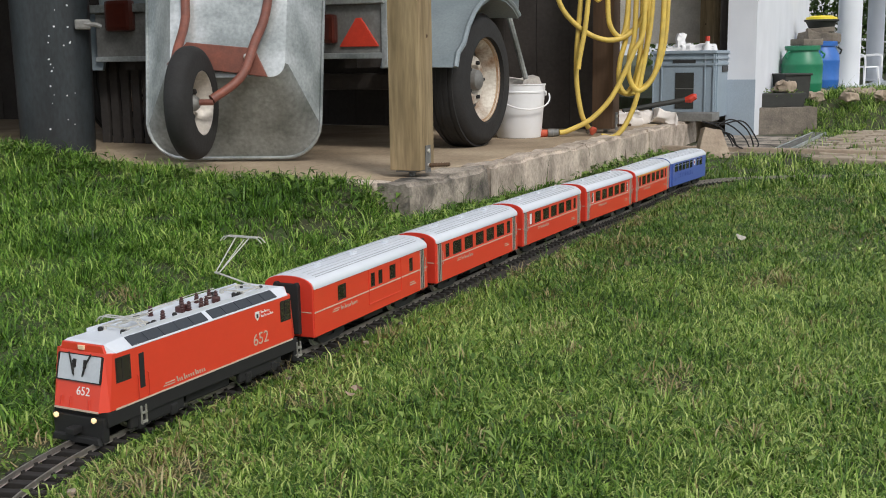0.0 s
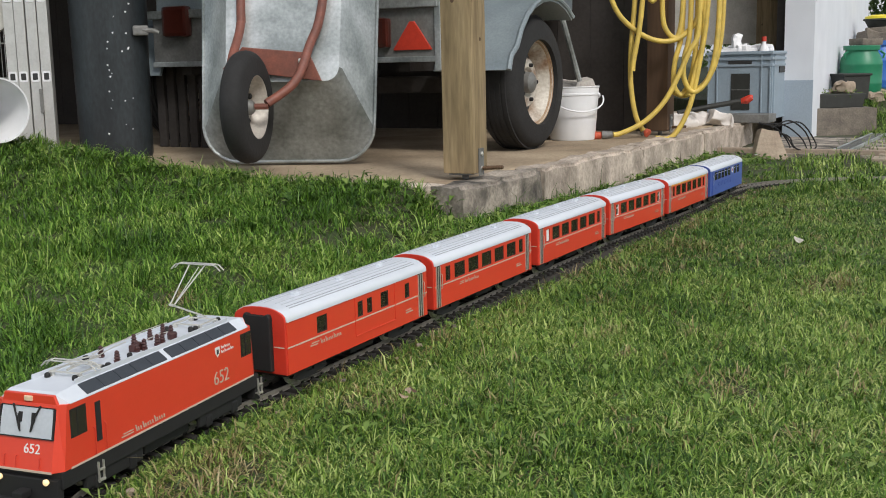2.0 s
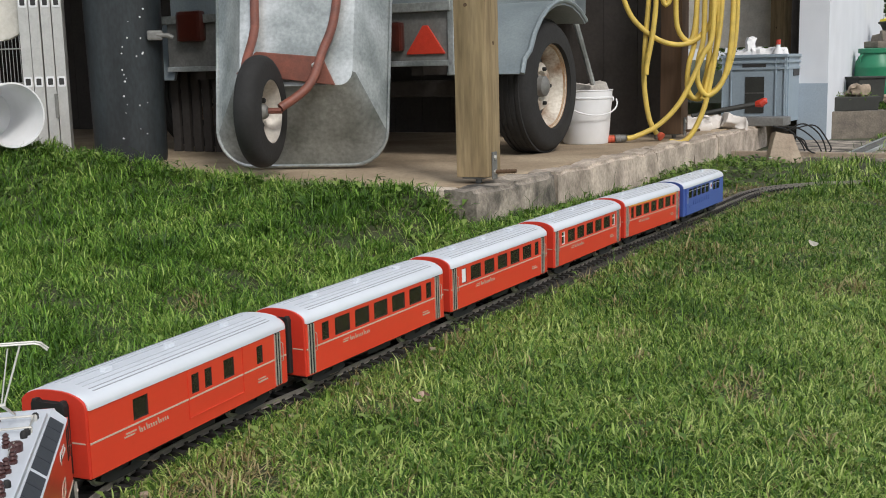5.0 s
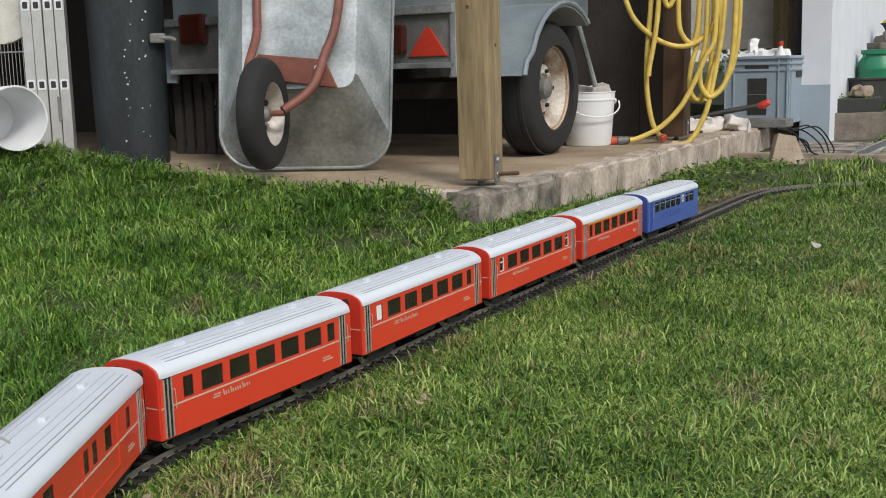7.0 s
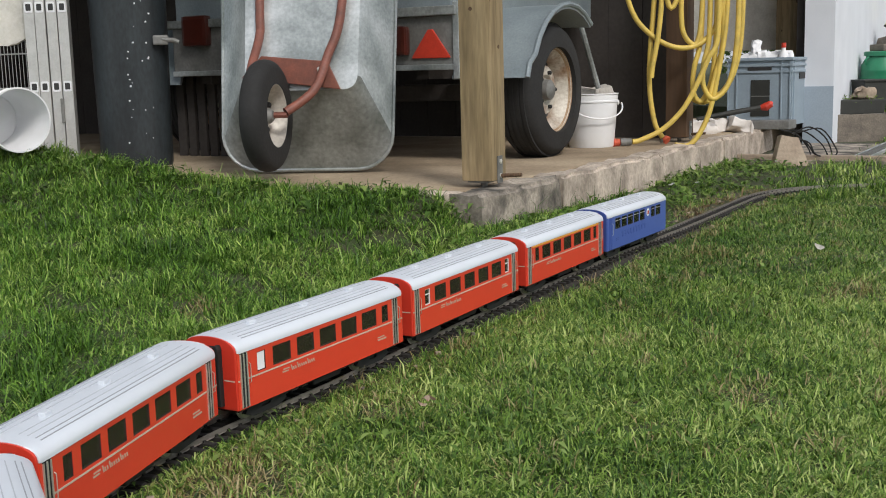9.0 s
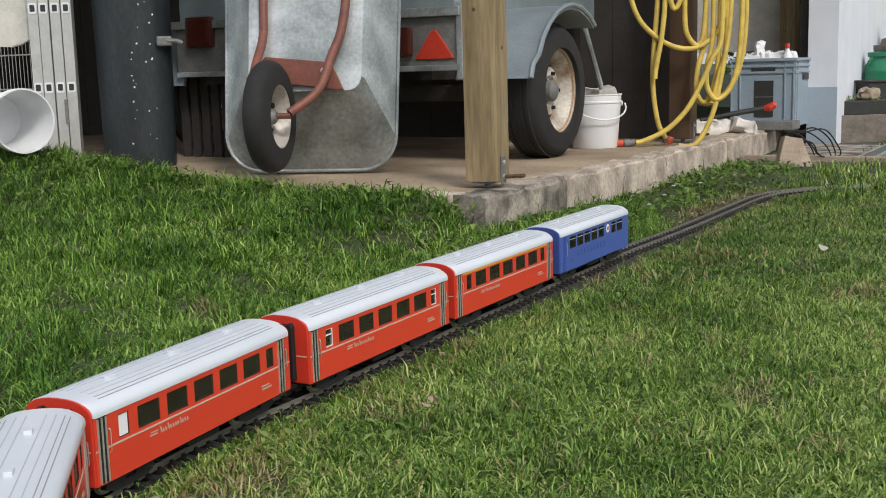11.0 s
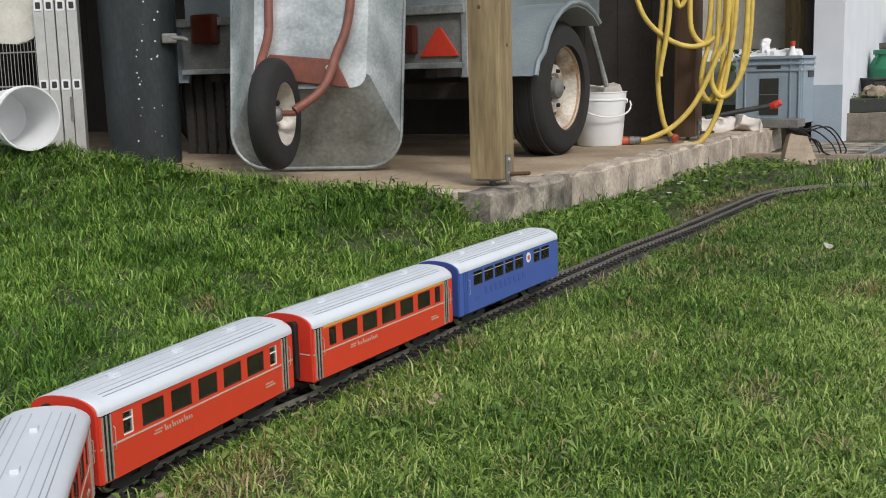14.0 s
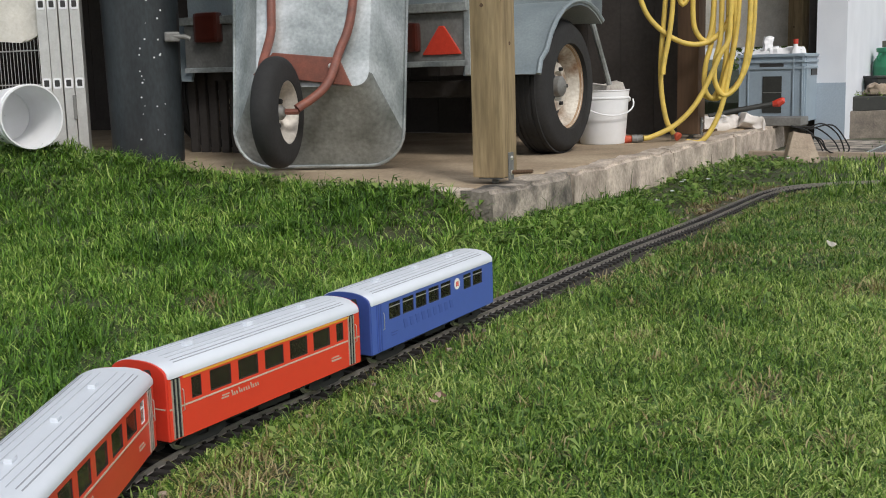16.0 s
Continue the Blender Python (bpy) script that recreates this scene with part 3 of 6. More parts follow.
# ---- track ----
def build_track():
    t = thing("railway_track", "narrow model railway track of brass rails on dark plastic ties, sunk in the lawn", "railway track", kind="structure")
    s0, s1 = DIST[0] + 0.02, DIST[-1] - 0.02
    n = int((s1 - s0) / 0.03)
    # ballast bed
    bm = B()
    left, right = [], []
    for i in range(n * 2 + 1):
        s = s0 + (s1 - s0) * i / (n * 2)
        p, q = on_track(s, 0.008), on_track(s + 0.004) - on_track(s - 0.004)
        q.z = 0
        q.normalize()
        side = Vector((-q.y, q.x, 0))
        row = [bm.verts.new(p + side * o + Vector((0, 0, z + 0.002 * noise.noise((s * 40, o * 60, 1))))) for o, z in ((-0.075, -0.016), (-0.046, 0.003), (0, 0.005), (0.046, 0.003), (0.075, -0.016))]
        if left:
            for j in range(4):
                bm.faces.new((left[j], left[j + 1], row[j + 1], row[j]))
        left = row
    part("ballast_bed", bm, "gravel", t, "grey gravel and soil ballast")
    for k, o in (("rail", -0.0225), ("rail", 0.0225)):
        bm = B()
        prev = None
        for i in range(n * 2 + 1):
            s = s0 + (s1 - s0) * i / (n * 2)
            p, q = on_track(s, 0.008), on_track(s + 0.004) - on_track(s - 0.004)
            q.z = 0
            q.normalize()
            side = Vector((-q.y, q.x, 0))
            row = [bm.verts.new(p + side * (o + a) + Vector((0, 0, z))) for a, z in ((-0.0022, 0.011), (-0.0008, 0.012), (-0.0008, 0.0175), (-0.0013, 0.018), (-0.0013, 0.0195), (0.0013, 0.0195), (0.0013, 0.018), (0.0008, 0.0175), (0.0008, 0.012), (0.0022, 0.011))]
            if prev:
                for j in range(9):
                    bm.faces.new((prev[j], prev[j + 1], row[j + 1], row[j]))
            prev = row
        part(k, bm, "rail", t, "tarnished brass rail")
    # ties
    bm = B()
    box(bm, -0.0065, 0.0065, -0.043, 0.043, 0.0, 0.0115, 0.0012)
    for y in (-0.0225, 0.0225):
        for sgn in (-1, 1):
            box(bm, -0.003, 0.003, y + sgn * 0.0026 - 0.0013, y + sgn * 0.0026 + 0.0013, 0.0112, 0.0145)
    first = part("tie", bm, "tie", t)
    near, rest = [], []
    for i in range(n):
        s = s0 + 0.03 * (i + 0.5)
        p, q = on_track(s, 0.008), on_track(s + 0.004) - on_track(s - 0.004)
        m = pose(p.x, p.y, p.z, 0, 0, math.degrees(math.atan2(q.y, q.x)) + random.uniform(-1, 1))
        if not near:
            first.matrix_basis = m
            near.append(first)
        else:
            ob = new("tie", first.data)
            ob.parent, ob.matrix_basis = t, m
            near.append(ob)


build_track()


# ---- the train ----
WIDE = 0.105


def wall_strip(bm, x0, x1, z0, z1, y, thick, holes):
    """A side wall, one closed sheet with real openings; holes of (x0, x1, z0, z1)."""
    xs = sorted({x0, x1, *(h[0] for h in holes), *(h[1] for h in holes)})
    zs = sorted({z0, z1, *(h[2] for h in holes), *(h[3] for h in holes)})
    vs = {}

    def vert(i, k, side):
        if (i, k, side) not in vs:
            vs[i, k, side] = bm.verts.new((xs[i], y + thick * side, zs[k]))
        return vs[i, k, side]

    def solid(i, k):
        if not (0 <= i < len(xs) - 1 and 0 <= k < len(zs) - 1):
            return False
        mx, mz = (xs[i] + xs[i + 1]) / 2, (zs[k] + zs[k + 1]) / 2
        return not any(h[0] < mx < h[1] and h[2] < mz < h[3] for h in holes)
    for i in range(len(xs) - 1):
        for k in range(len(zs) - 1):
            if not solid(i, k):
                continue
            for side in (0, 1):
                q = [vert(i, k, side), vert(i + 1, k, side), vert(i + 1, k + 1, side), vert(i, k + 1, side)]
                bm.faces.new(q if side == 0 else q[::-1])
            for di, dk, a, b in ((-1, 0, (i, k), (i, k + 1)), (1, 0, (i + 1, k), (i + 1, k + 1)), (0, -1, (i, k), (i + 1, k)), (0, 1, (i, k + 1), (i + 1, k + 1))):
                if not solid(i + di, k + dk):
                    bm.faces.new((vert(*a, 0), vert(*b, 0), vert(*b, 1), vert(*a, 1)))
    bmesh.ops.recalc_face_normals(bm, faces=list(bm.faces))


def roof_profile(half, z0, rise, drop=0.004, n=14):
    out = [(half, z0 - drop)]
    for k in range(n + 1):
        a = math.pi * k / n
        out.append((half * math.copysign(abs(math.cos(a)) ** 0.85, math.cos(a)), z0 + rise * math.sin(a)))
    out.append((-half, z0 - drop))
    return out


def bogie(parent, x):
    bm = B()
    for y in (-0.034, 0.034):
        prism(bm, [(-0.052, 0.020), (-0.045, 0.030), (-0.015, 0.030), (-0.01, 0.022), (0.01, 0.022), (0.015, 0.030), (0.045, 0.030), (0.052, 0.020), (0.03, 0.012), (-0.03, 0.012)], y - 0.004, y + 0.004, "y", m=Matrix.Translation((x, 0, 0.004)))
    box(bm, x - 0.02, x + 0.02, -0.034, 0.034, 0.026, 0.038)
    g = part("bogie", bm, "black", parent, "black plastic bogie frame")
    for dx in (-0.034, 0.034):
        for sgn in (-1, 1):
            wb = B()
            lathe(wb, [(0.002, -0.003), (0.0185, -0.003), (0.0205, -0.0025), (0.0205, -0.0015), (0.0188, -0.001), (0.0185, 0.003), (0.014, 0.0035), (0.012, 0.0015), (0.002, 0.002)], 16, pose(x + dx, sgn * 0.0225, 0.0308, -90 * sgn, 0, 0), True)
            part("wheel", wb, "steel", g, "small steel wheel", True)


def coach(kind, half, body_mat, end_mat, holes, doors, stripe, label, white_holes=(), framed=()):
    z0, z1 = 0.0400, 0.133
    h = WIDE / 2
    c = thing(kind, label, "train car", group="cars of the model train")
    for y, th in ((h - 0.003, 0.003), (-h, 0.003)):
        bm = B()
        wall_strip(bm, -half + 0.004, half - 0.004, z0, z1, y, th, [hh[:4] for hh in holes])
        part("side_wall", bm, body_mat, c)
    bm = B()
    box(bm, -half + 0.004, half - 0.004, -h + 0.003, h - 0.003, z0, z0 + 0.004)
    part("floor_pan", bm, "interior", c)
    # rounded ends with a gangway opening
    for sx in (-1, 1):
        bm = B()
        prof = [(h - 0.001, z0), (h - 0.001, z1)] + roof_profile(h - 0.001, z1, 0.0195)[2:-2] + [(-h + 0.001, z1), (-h + 0.001, z0)]
        prism(bm, prof, sx * (half - 0.005), sx * half, "x", 0.0015)
        part("end_wall", bm, end_mat, c)
        bm = B()
        prism(bm, [(-0.027, 0.046), (-0.027, 0.136), (-0.024, 0.142), (-0.019, 0.142), (-0.018, 0.137), (0.018, 0.137), (0.019, 0.142), (0.024, 0.142), (0.027, 0.136), (0.027, 0.046)], sx * half, sx * (half + 0.010), "x", 0.002)
        part("gangway", bm, "black", c, "black rubber gangway bellows")
        bm = B()
        box(bm, sx * (half + 0.012) - 0.0115, sx * (half + 0.012) + 0.0115, -0.007, 0.007, 0.026, 0.034, 0.002)
        part("coupler", bm, "black", c)
    # roof
    bm = B()
    prism(bm, roof_profile(h + 0.0015, z1, 0.020), -half + 0.003, half - 0.003, "x", 0.004)
    roof = part("roof", bm, "silver", c, "silver-grey curved roof", True)
    # Outer ribs darker grey: the dark groove lines by the eaves, put into colour.
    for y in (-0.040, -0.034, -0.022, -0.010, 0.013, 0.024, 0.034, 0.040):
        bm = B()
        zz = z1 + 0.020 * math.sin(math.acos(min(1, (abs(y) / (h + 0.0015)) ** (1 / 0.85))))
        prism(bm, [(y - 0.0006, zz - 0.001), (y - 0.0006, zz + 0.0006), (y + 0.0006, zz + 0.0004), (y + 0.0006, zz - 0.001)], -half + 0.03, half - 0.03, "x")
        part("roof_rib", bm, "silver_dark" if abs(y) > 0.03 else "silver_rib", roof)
    for x in (-half * 0.58, 0, half * 0.58):
        bm = B()
        box(bm, x - 0.008, x + 0.008, -0.003, 0.007, z1 + 0.017, z1 + 0.0250, 0.0015)
        part("roof_vent", bm, "silver", roof)
    # windows
    for i, hole in enumerate(holes):
        a, b, c0, d = hole[:4]
        for y, sgn in ((h, 1), (-h, -1)):
            bm = B()
            yy = y - sgn * 0.0022
            box(bm, a, b, yy - 0.0004, yy + 0.0004, c0, d)
            w = part("window", bm, "white_plastic" if (i in white_holes and sgn > 0) else ("clear_pane" if body_mat == "blue" else "pane"), c, "white window blind" if (i in white_holes and sgn > 0) else "")
            w.visible_shadow = False
            bm = B()
            e = 0.0012
            for q in ((a, b, c0, c0 + e), (a, b, d - e, d), (a, a + e, c0, d), (b - e, b, c0, d)):
                box(bm, q[0], q[1], yy + sgn * 0.0005 - 0.0006, yy + sgn * 0.0005 + 0.0008, q[2], q[3])
            part("window_frame", bm, "white_plastic" if i in framed else "black", w)
            if i in framed:
                bm = B()
                box(bm, a, b, yy - 0.0004, yy + 0.0012, (c0 + d) / 2 + 0.004, (c0 + d) / 2 + 0.0055)
                part("window_bar", bm, "white_plastic", w)
    # doors with steel bars
    for x in doors:
        for y, sgn in ((h, 1), (-h, -1)):
            bm = B()
            box(bm, x - 0.0085, x + 0.0085, y - 0.001, y + 0.0006, z0 + 0.002, z1 - 0.004)
            dd = part("door", bm, "black" if body_mat == "red" else end_mat, c, "narrow folding door")
            for k in (-0.0075, 0.0, 0.0075):
                bm = B()
                box(bm, x + k - 0.0012, x + k + 0.0012, y + sgn * 0.0003 - 0.0006, y + sgn * 0.0003 + 0.0014, z0 + 0.002, z1 - 0.006)
                part("door_post", bm, "steel" if body_mat == "red" else body_mat, dd)
            bm = B()
            tube(bm, [(x - 0.013, y, 0.078), (x - 0.013, y + sgn * 0.003, 0.080), (x - 0.013, y + sgn * 0.003, 0.108), (x - 0.013, y, 0.110)], 0.0007, 6)
            part("grab_rail", bm, "steel", c)
    if stripe:
        segs, edge = [], -half + 0.004
        for x in sorted(doors):
            segs.append((edge, x - 0.0095))
            edge = x + 0.0095
        segs.append((edge, half - 0.004))
        for a, b in segs:
            for y, sgn in ((h, 1), (-h, -1)):
                bm = B()
                box(bm, a, b, y - 0.0004 if sgn > 0 else y - 0.0007, y + 0.0007 if sgn > 0 else y + 0.0004, stripe, stripe + 0.0024)
                part("trim_line", bm, "cream", c, "cream trim line")
    for sx in (-1, 1):
        for e0, e1 in ((-h + 0.004, -0.0275), (0.0275, h - 0.004)) if stripe else ():
            bm = B()
            box(bm, sx * half - 0.0004, sx * half + 0.0004, e0, e1, 0.0855, 0.0875)
            part("end_line", bm, "cream", c)
    # underframe
    bm = B()
    box(bm, -half + 0.015, half - 0.015, -0.040, 0.040, 0.032, 0.0405)
    box(bm, -0.05, 0.03, -0.040, 0.040, 0.024, 0.040, 0.003)
    part("underframe", bm, "black", c)
    bogie(c, -half + 0.085)
    bogie(c, half - 0.085)
    # benches inside
    for i, hole in enumerate(holes):
        if hole[1] - hole[0] > 0.03:
            xm = (hole[0] + hole[1]) / 2
            for y in (-0.026, 0.026):
                bm = B()
                box(bm, xm - 0.020, xm - 0.017, y - 0.018, y + 0.018, z0 + 0.004, 0.100, 0.001)
                box(bm, xm - 0.017, xm - 0.004, y - 0.018, y + 0.018, 0.066, 0.070, 0.001)
                part("bench", bm, "seat_wood", c)
    return c


def marks(c, y, items):
    """Lettering too small to read, as bars of its size: x0, x1, z0, z1, slant."""
    for x0, x1, z0, z1, ma in items:
        bm = B()
        sl = (z1 - z0) * 0.3
        prism(bm, [(x0 + sl * -1, z0), (x1 - sl, z0), (x1, z1), (x0, z1)], y - 0.0003, y + 0.0006, "y")
        part("lettering_bar", bm, ma, c, "faded grey lettering")


def word(x_front, length, z, h, n, ma="print_grey"):
    """A word as a row of small upright bars; the text runs from the front backwards."""
    out = []
    step = length / n
    for i in range(n):
        tall = h * (1.0 if i in (0,) or i % 5 == 3 else 0.58)
        out.append((x_front - step * i - step * 0.48, x_front - step * i, z, z + tall, ma))
    return out


def build_train():
    cars = {}
    big = [(x - 0.0235, x + 0.0235, 0.0905, 0.1215) for x in (-0.126, -0.063, 0.0, 0.063, 0.126)]
    small = [(x - 0.0105, x + 0.0105, 0.0905, 0.1215) for x in (-0.178, 0.178)]
    holes = sorted(big + small)
    sign = [(0.112, 0.128, 0.0725, 0.0745, "print_grey"), (0.110, 0.126, 0.0765, 0.0785, "print_grey")] + word(0.106, 0.066, 0.0715, 0.009, 12)
    tail = [(-0.178, -0.150, 0.060, 0.0625, "print_grey"), (-0.172, -0.150, 0.065, 0.067, "print_grey")]
    names = (("second_coach", "red model passenger coach with silver roof and dark windows", (), ()),
             ("third_coach", "red model passenger coach with one white window blind", (6,), ()),
             ("fourth_coach", "red model passenger coach with white-framed end windows", (), (0, 6)),
             ("fifth_coach", "red model first class coach with yellow line and silver roof", (), ()))
    for key, label, white, framed in names:
        c = coach("passenger_coach", 0.239, "red", "red_dark", holes, (-0.210, 0.221), 0.0845, label, white, framed)
        marks(c, WIDE / 2, sign + tail)
        cars[key] = c
    c = cars["fifth_coach"]
    bm = B()
    box(bm, -0.205, 0.205, WIDE / 2 - 0.0003, WIDE / 2 + 0.0012, 0.1245, 0.1278)
    part("class_line", bm, "yellow_line", c, "yellow first class line")
    c = cars["fourth_coach"]
    for x, k in ((0.118, 1.0), (-0.060, 0.8)):
        bm = B()
        lathe(bm, [(0.002, 0), (0.0065 * k, 0.002), (0.0072 * k, 0.012), (0.005 * k, 0.020), (0.004 * k, 0.022), (0.0045 * k, 0.027), (0.002, 0.030)], 10, Matrix.Translation((x, 0.0470, 0.090)) @ Matrix.Diagonal((1.1, 0.35, 1.0, 1.0)), True)
        part("seated_shape", bm, "white_plastic", c, "small plain white plastic shape at the window", True)
    bag = [(0.118, 0.150, 0.0905, 0.1200), (0.002, 0.020, 0.0905, 0.1190), (-0.030, -0.012, 0.0905, 0.1190), (-0.088, -0.060, 0.0905, 0.1200), (-0.168, -0.150, 0.0905, 0.1190)]
    c = coach("baggage_car", 0.24, "red", "red_dark", bag, (-0.210,), 0.0845, "red model baggage car with silver roof and sliding door")
    marks(c, WIDE / 2, [(0.150, 0.172, 0.0725, 0.0745, "print_grey"), (0.146, 0.168, 0.0765, 0.0785, "print_grey")] + word(0.142, 0.066, 0.0715, 0.009, 13) + tail)
    bm = B()
    for q in ((-0.112, 0.03, 0.056, 0.058), (-0.112, -0.110, 0.056, 0.128), (0.028, 0.03, 0.056, 0.128)):
        box(bm, q[0], q[1], WIDE / 2 - 0.0003, WIDE / 2 + 0.0012, q[2], q[3])
    part("sliding_door_edge", bm, "red", c)
    cars["baggage"] = c
    bl = [(0.138, 0.178, 0.0925, 0.1225), (0.090, 0.130, 0.0925, 0.1225), (0.042, 0.082, 0.0925, 0.1225), (-0.006, 0.034, 0.0925, 0.1225), (-0.054, -0.014, 0.0925, 0.1225), (-0.140, -0.108, 0.0925, 0.1225), (-0.190, -0.148, 0.0925, 0.1225)]
    c = coach("observation_coach", 0.241, "blue", "blue_dark", bl, (0.212,), 0, "blue model coach with silver roof, large windows and a round sticker")
    for a, b, z0, z1 in bl:
        bm = B()
        box(bm, a, b, WIDE / 2 - 0.0016, WIDE / 2 - 0.0002, 0.1145, 0.1157)
        part("window_bar", bm, "steel", c)
    bm = B()
    prism(bm, [(-0.08 + 0.0115 * math.cos(2 * math.pi * k / 20), 0.110 + 0.0115 * math.sin(2 * math.pi * k / 20)) for k in range(20)], WIDE / 2 - 0.0003, WIDE / 2 + 0.0006, "y")
    s = part("round_sticker", bm, "print_white", c, "round white sticker with red marks")
    for x0, x1, z0, z1 in ((-0.085, -0.081, 0.105, 0.115), (-0.079, -0.075, 0.105, 0.115), (-0.084, -0.076, 0.109, 0.1105)):
        bm = B()
        box(bm, x0, x1, WIDE / 2, WIDE / 2 + 0.0010, z0, z1)
        part("sticker_mark", bm, "reflector", s)
    marks(c, WIDE / 2, [(0.150, 0.172, 0.066, 0.068, "blue_dark"), (0.155, 0.172, 0.061, 0.063, "blue_dark")] + [(0.118 - i * 0.022, 0.130 - i * 0.022, 0.066, 0.083, "blue_ghost") for i in range(9)])
    cars["blue"] = c
    cars["loco"] = build_loco()
    return cars


def build_loco():
    c = thing("electric_locomotive", "red model electric locomotive with white roof edges and raised pantograph", "locomotive", group="cars of the model train")
    h, half = 0.053, 0.243
    zs, z1, zt = 0.057, 0.139, 0.157

    def ring(bm, x, w, z_low, z_sh, w_top, z_top, xs=(0, 0, 0)):
        return [bm.verts.new(p) for p in ((x + xs[0], -w, z_low), (x + xs[1], -w, z_sh), (x + xs[2], -w_top, z_top), (x + xs[2], w_top, z_top), (x + xs[1], w, z_sh), (x + xs[0], w, z_low))]

    def loft(rings, material, name, label="", close=True, sel=None):
        bm = B()
        rr = [[bm.verts.new(p) for p in r] for r in rings]
        for a, b in zip(rr, rr[1:]):
            for j in range(len(a)):
                if close or j < len(a) - 1:
                    bm.faces.new((a[j], a[(j + 1) % len(a)], b[(j + 1) % len(a)], b[j]))
        bm.faces.new(rr[0][::-1])
        bm.faces.new(rr[-1])
        bmesh.ops.recalc_face_normals(bm, faces=list(bm.faces))
        return part(name, bm, material, c, label)

    # red body: nose slightly tapered and raked
    def sec(x, w, zl, zh, rake=0.0):
        return [(x, -w, zl), (x - rake, -w, zh), (x - rake, w, zh), (x, w, zl)]
    body = loft([sec(half + 0.002, h - 0.011, zs, z1, 0.019), sec(half - 0.010, h, zs, z1, 0.012), sec(-half + 0.022, h, zs, z1, -0.004), sec(-half + 0.002, h - 0.010, zs, z1, -0.017)], "red", "body")
    # roof: flat deck between sloping white edges
    def rsec(x, w, wt, zh, top=zt):
        return [(x, -w, zh - 0.001), (x, -w, zh), (x, -wt, top), (x, wt, top), (x, w, zh), (x, w, zh - 0.001)]
    roof = loft([rsec(half - 0.0215, h - 0.010, h - 0.015, z1, z1 + 0.0115), rsec(half - 0.028, h, h - 0.015, z1, z1 + 0.0130), rsec(half - 0.062, h + 0.0005, h - 0.018, z1, zt - 0.004), rsec(-half + 0.058, h + 0.0005, h - 0.018, z1, zt - 0.004), rsec(-half + 0.032, h, h - 0.015, z1, z1 + 0.0135), rsec(-half + 0.0215, h - 0.010, h - 0.015, z1, z1 + 0.0115)], "silver", "roof", "pale grey roof with white sloping edges")
    # grilles on the slope, in two runs of panels
    ang = math.degrees(math.atan2(zt - 0.004 - z1, 0.0185))
    for sgn in (-1, 1):
        for run in (-1, 1):
            for i in range(5):
                bm = B()
                x0 = run * 0.006 + run * i * 0.035
                x1_ = x0 + run * 0.0335
                lo, hi = min(x0, x1_), max(x0, x1_)
                box(bm, lo, hi, -0.009, 0.009, -0.0006, 0.0012)
                part("roof_grille", bm, "grille", roof, m=pose(0, sgn * (h - 0.0085), (z1 + zt - 0.004) / 2 + 0.0004, -sgn * ang, 0, 0))
    # frame, buffer beam, skirt
    bm = B()
    box(bm, -half + 0.006, half - 0.006, -h + 0.001, h - 0.001, 0.034, zs - 0.0002, 0.002)
    part("frame", bm, "black", c)
    for y, sgn in ((h, 1), (-h, -1)):
        bm = B()
        box(bm, -half + 0.022, half - 0.022, y - 0.0005, y + 0.0007 * (1 if sgn > 0 else 1), zs - 0.001, zs + 0.0016)
        part("trim_line", bm, "cream", c, "cream trim line")
    for x in (-0.13, 0.13):
        bogie(c, x)
        for y in (-0.045, 0.045):
            bm = B()
            box(bm, x - 0.06, x + 0.06, y - 0.004, y + 0.004, 0.016, 0.036, 0.003)
            for k in (-0.036, 0.036):
                box(bm, x + k - 0.008, x + k + 0.008, y - 0.006, y + 0.006, 0.012, 0.030, 0.003)
            part("bogie_side", bm, "black", c)
    bm = B()
    box(bm, -0.055, 0.055, -0.040, 0.040, 0.016, 0.036, 0.003)
    part("underfloor_box", bm, "black", c)
    def face(sx, z):
        """How far forward the raked nose lies at a height."""
        return half + (0.002 if sx > 0 else -0.002) - (0.019 if sx > 0 else 0.017) * (z - zs) / (z1 - zs)

    for sx in (-1, 1):
        fwd = 0.004 if sx > 0 else 0.0
        bm = B()
        prism(bm, [(-h + 0.006, 0.012), (h - 0.006, 0.012), (h - 0.004, 0.048), (-h + 0.004, 0.048)], sx * (half - 0.012), sx * half, "x", 0.002)
        prism(bm, [(-0.046, 0.010), (0.046, 0.010), (0.042, 0.020), (-0.042, 0.020)], sx * half, sx * (half + 0.008), "x", 0.002)
        part("snow_plough", bm, "black", c)
        bm = B()
        box(bm, min(sx * half, sx * (half + 0.018)), max(sx * half, sx * (half + 0.018)), -0.008, 0.008, 0.024, 0.034, 0.002)
        part("coupler", bm, "black", c)
        bm = B()
        box(bm, sx * (face(sx, zs) + 0.0002) - 0.0008, sx * (face(sx, zs) + 0.0002) + 0.0008, -0.042, 0.042, zs - 0.001, zs + 0.0016)
        part("front_line", bm, "cream", c)
        for y in (-0.036, 0.036):
            bm = B()
            lathe(bm, [(0.001, 0), (0.0038, 0.0), (0.0042, 0.003), (0.003, 0.0042), (0.0005, 0.0046)], 14, pose(sx * (half + fwd), y, 0.0465, 0, 90 * sx, 0))
            part("headlight", bm, "lamp" if sx > 0 else "lens", c, "round headlight, lit" if sx > 0 else "round lamp lens", True)
        bm = B()
        prism(bm, [(-h + 0.0105, z1 - 0.001), (h - 0.0105, z1 - 0.001), (h - 0.0152, z1 + 0.0112), (-h + 0.0152, z1 + 0.0112)], sx * (half - 0.0235), sx * (half - 0.0192 + fwd / 2), "x", 0.001)
        part("front_top", bm, "red", c)
        bm = B()
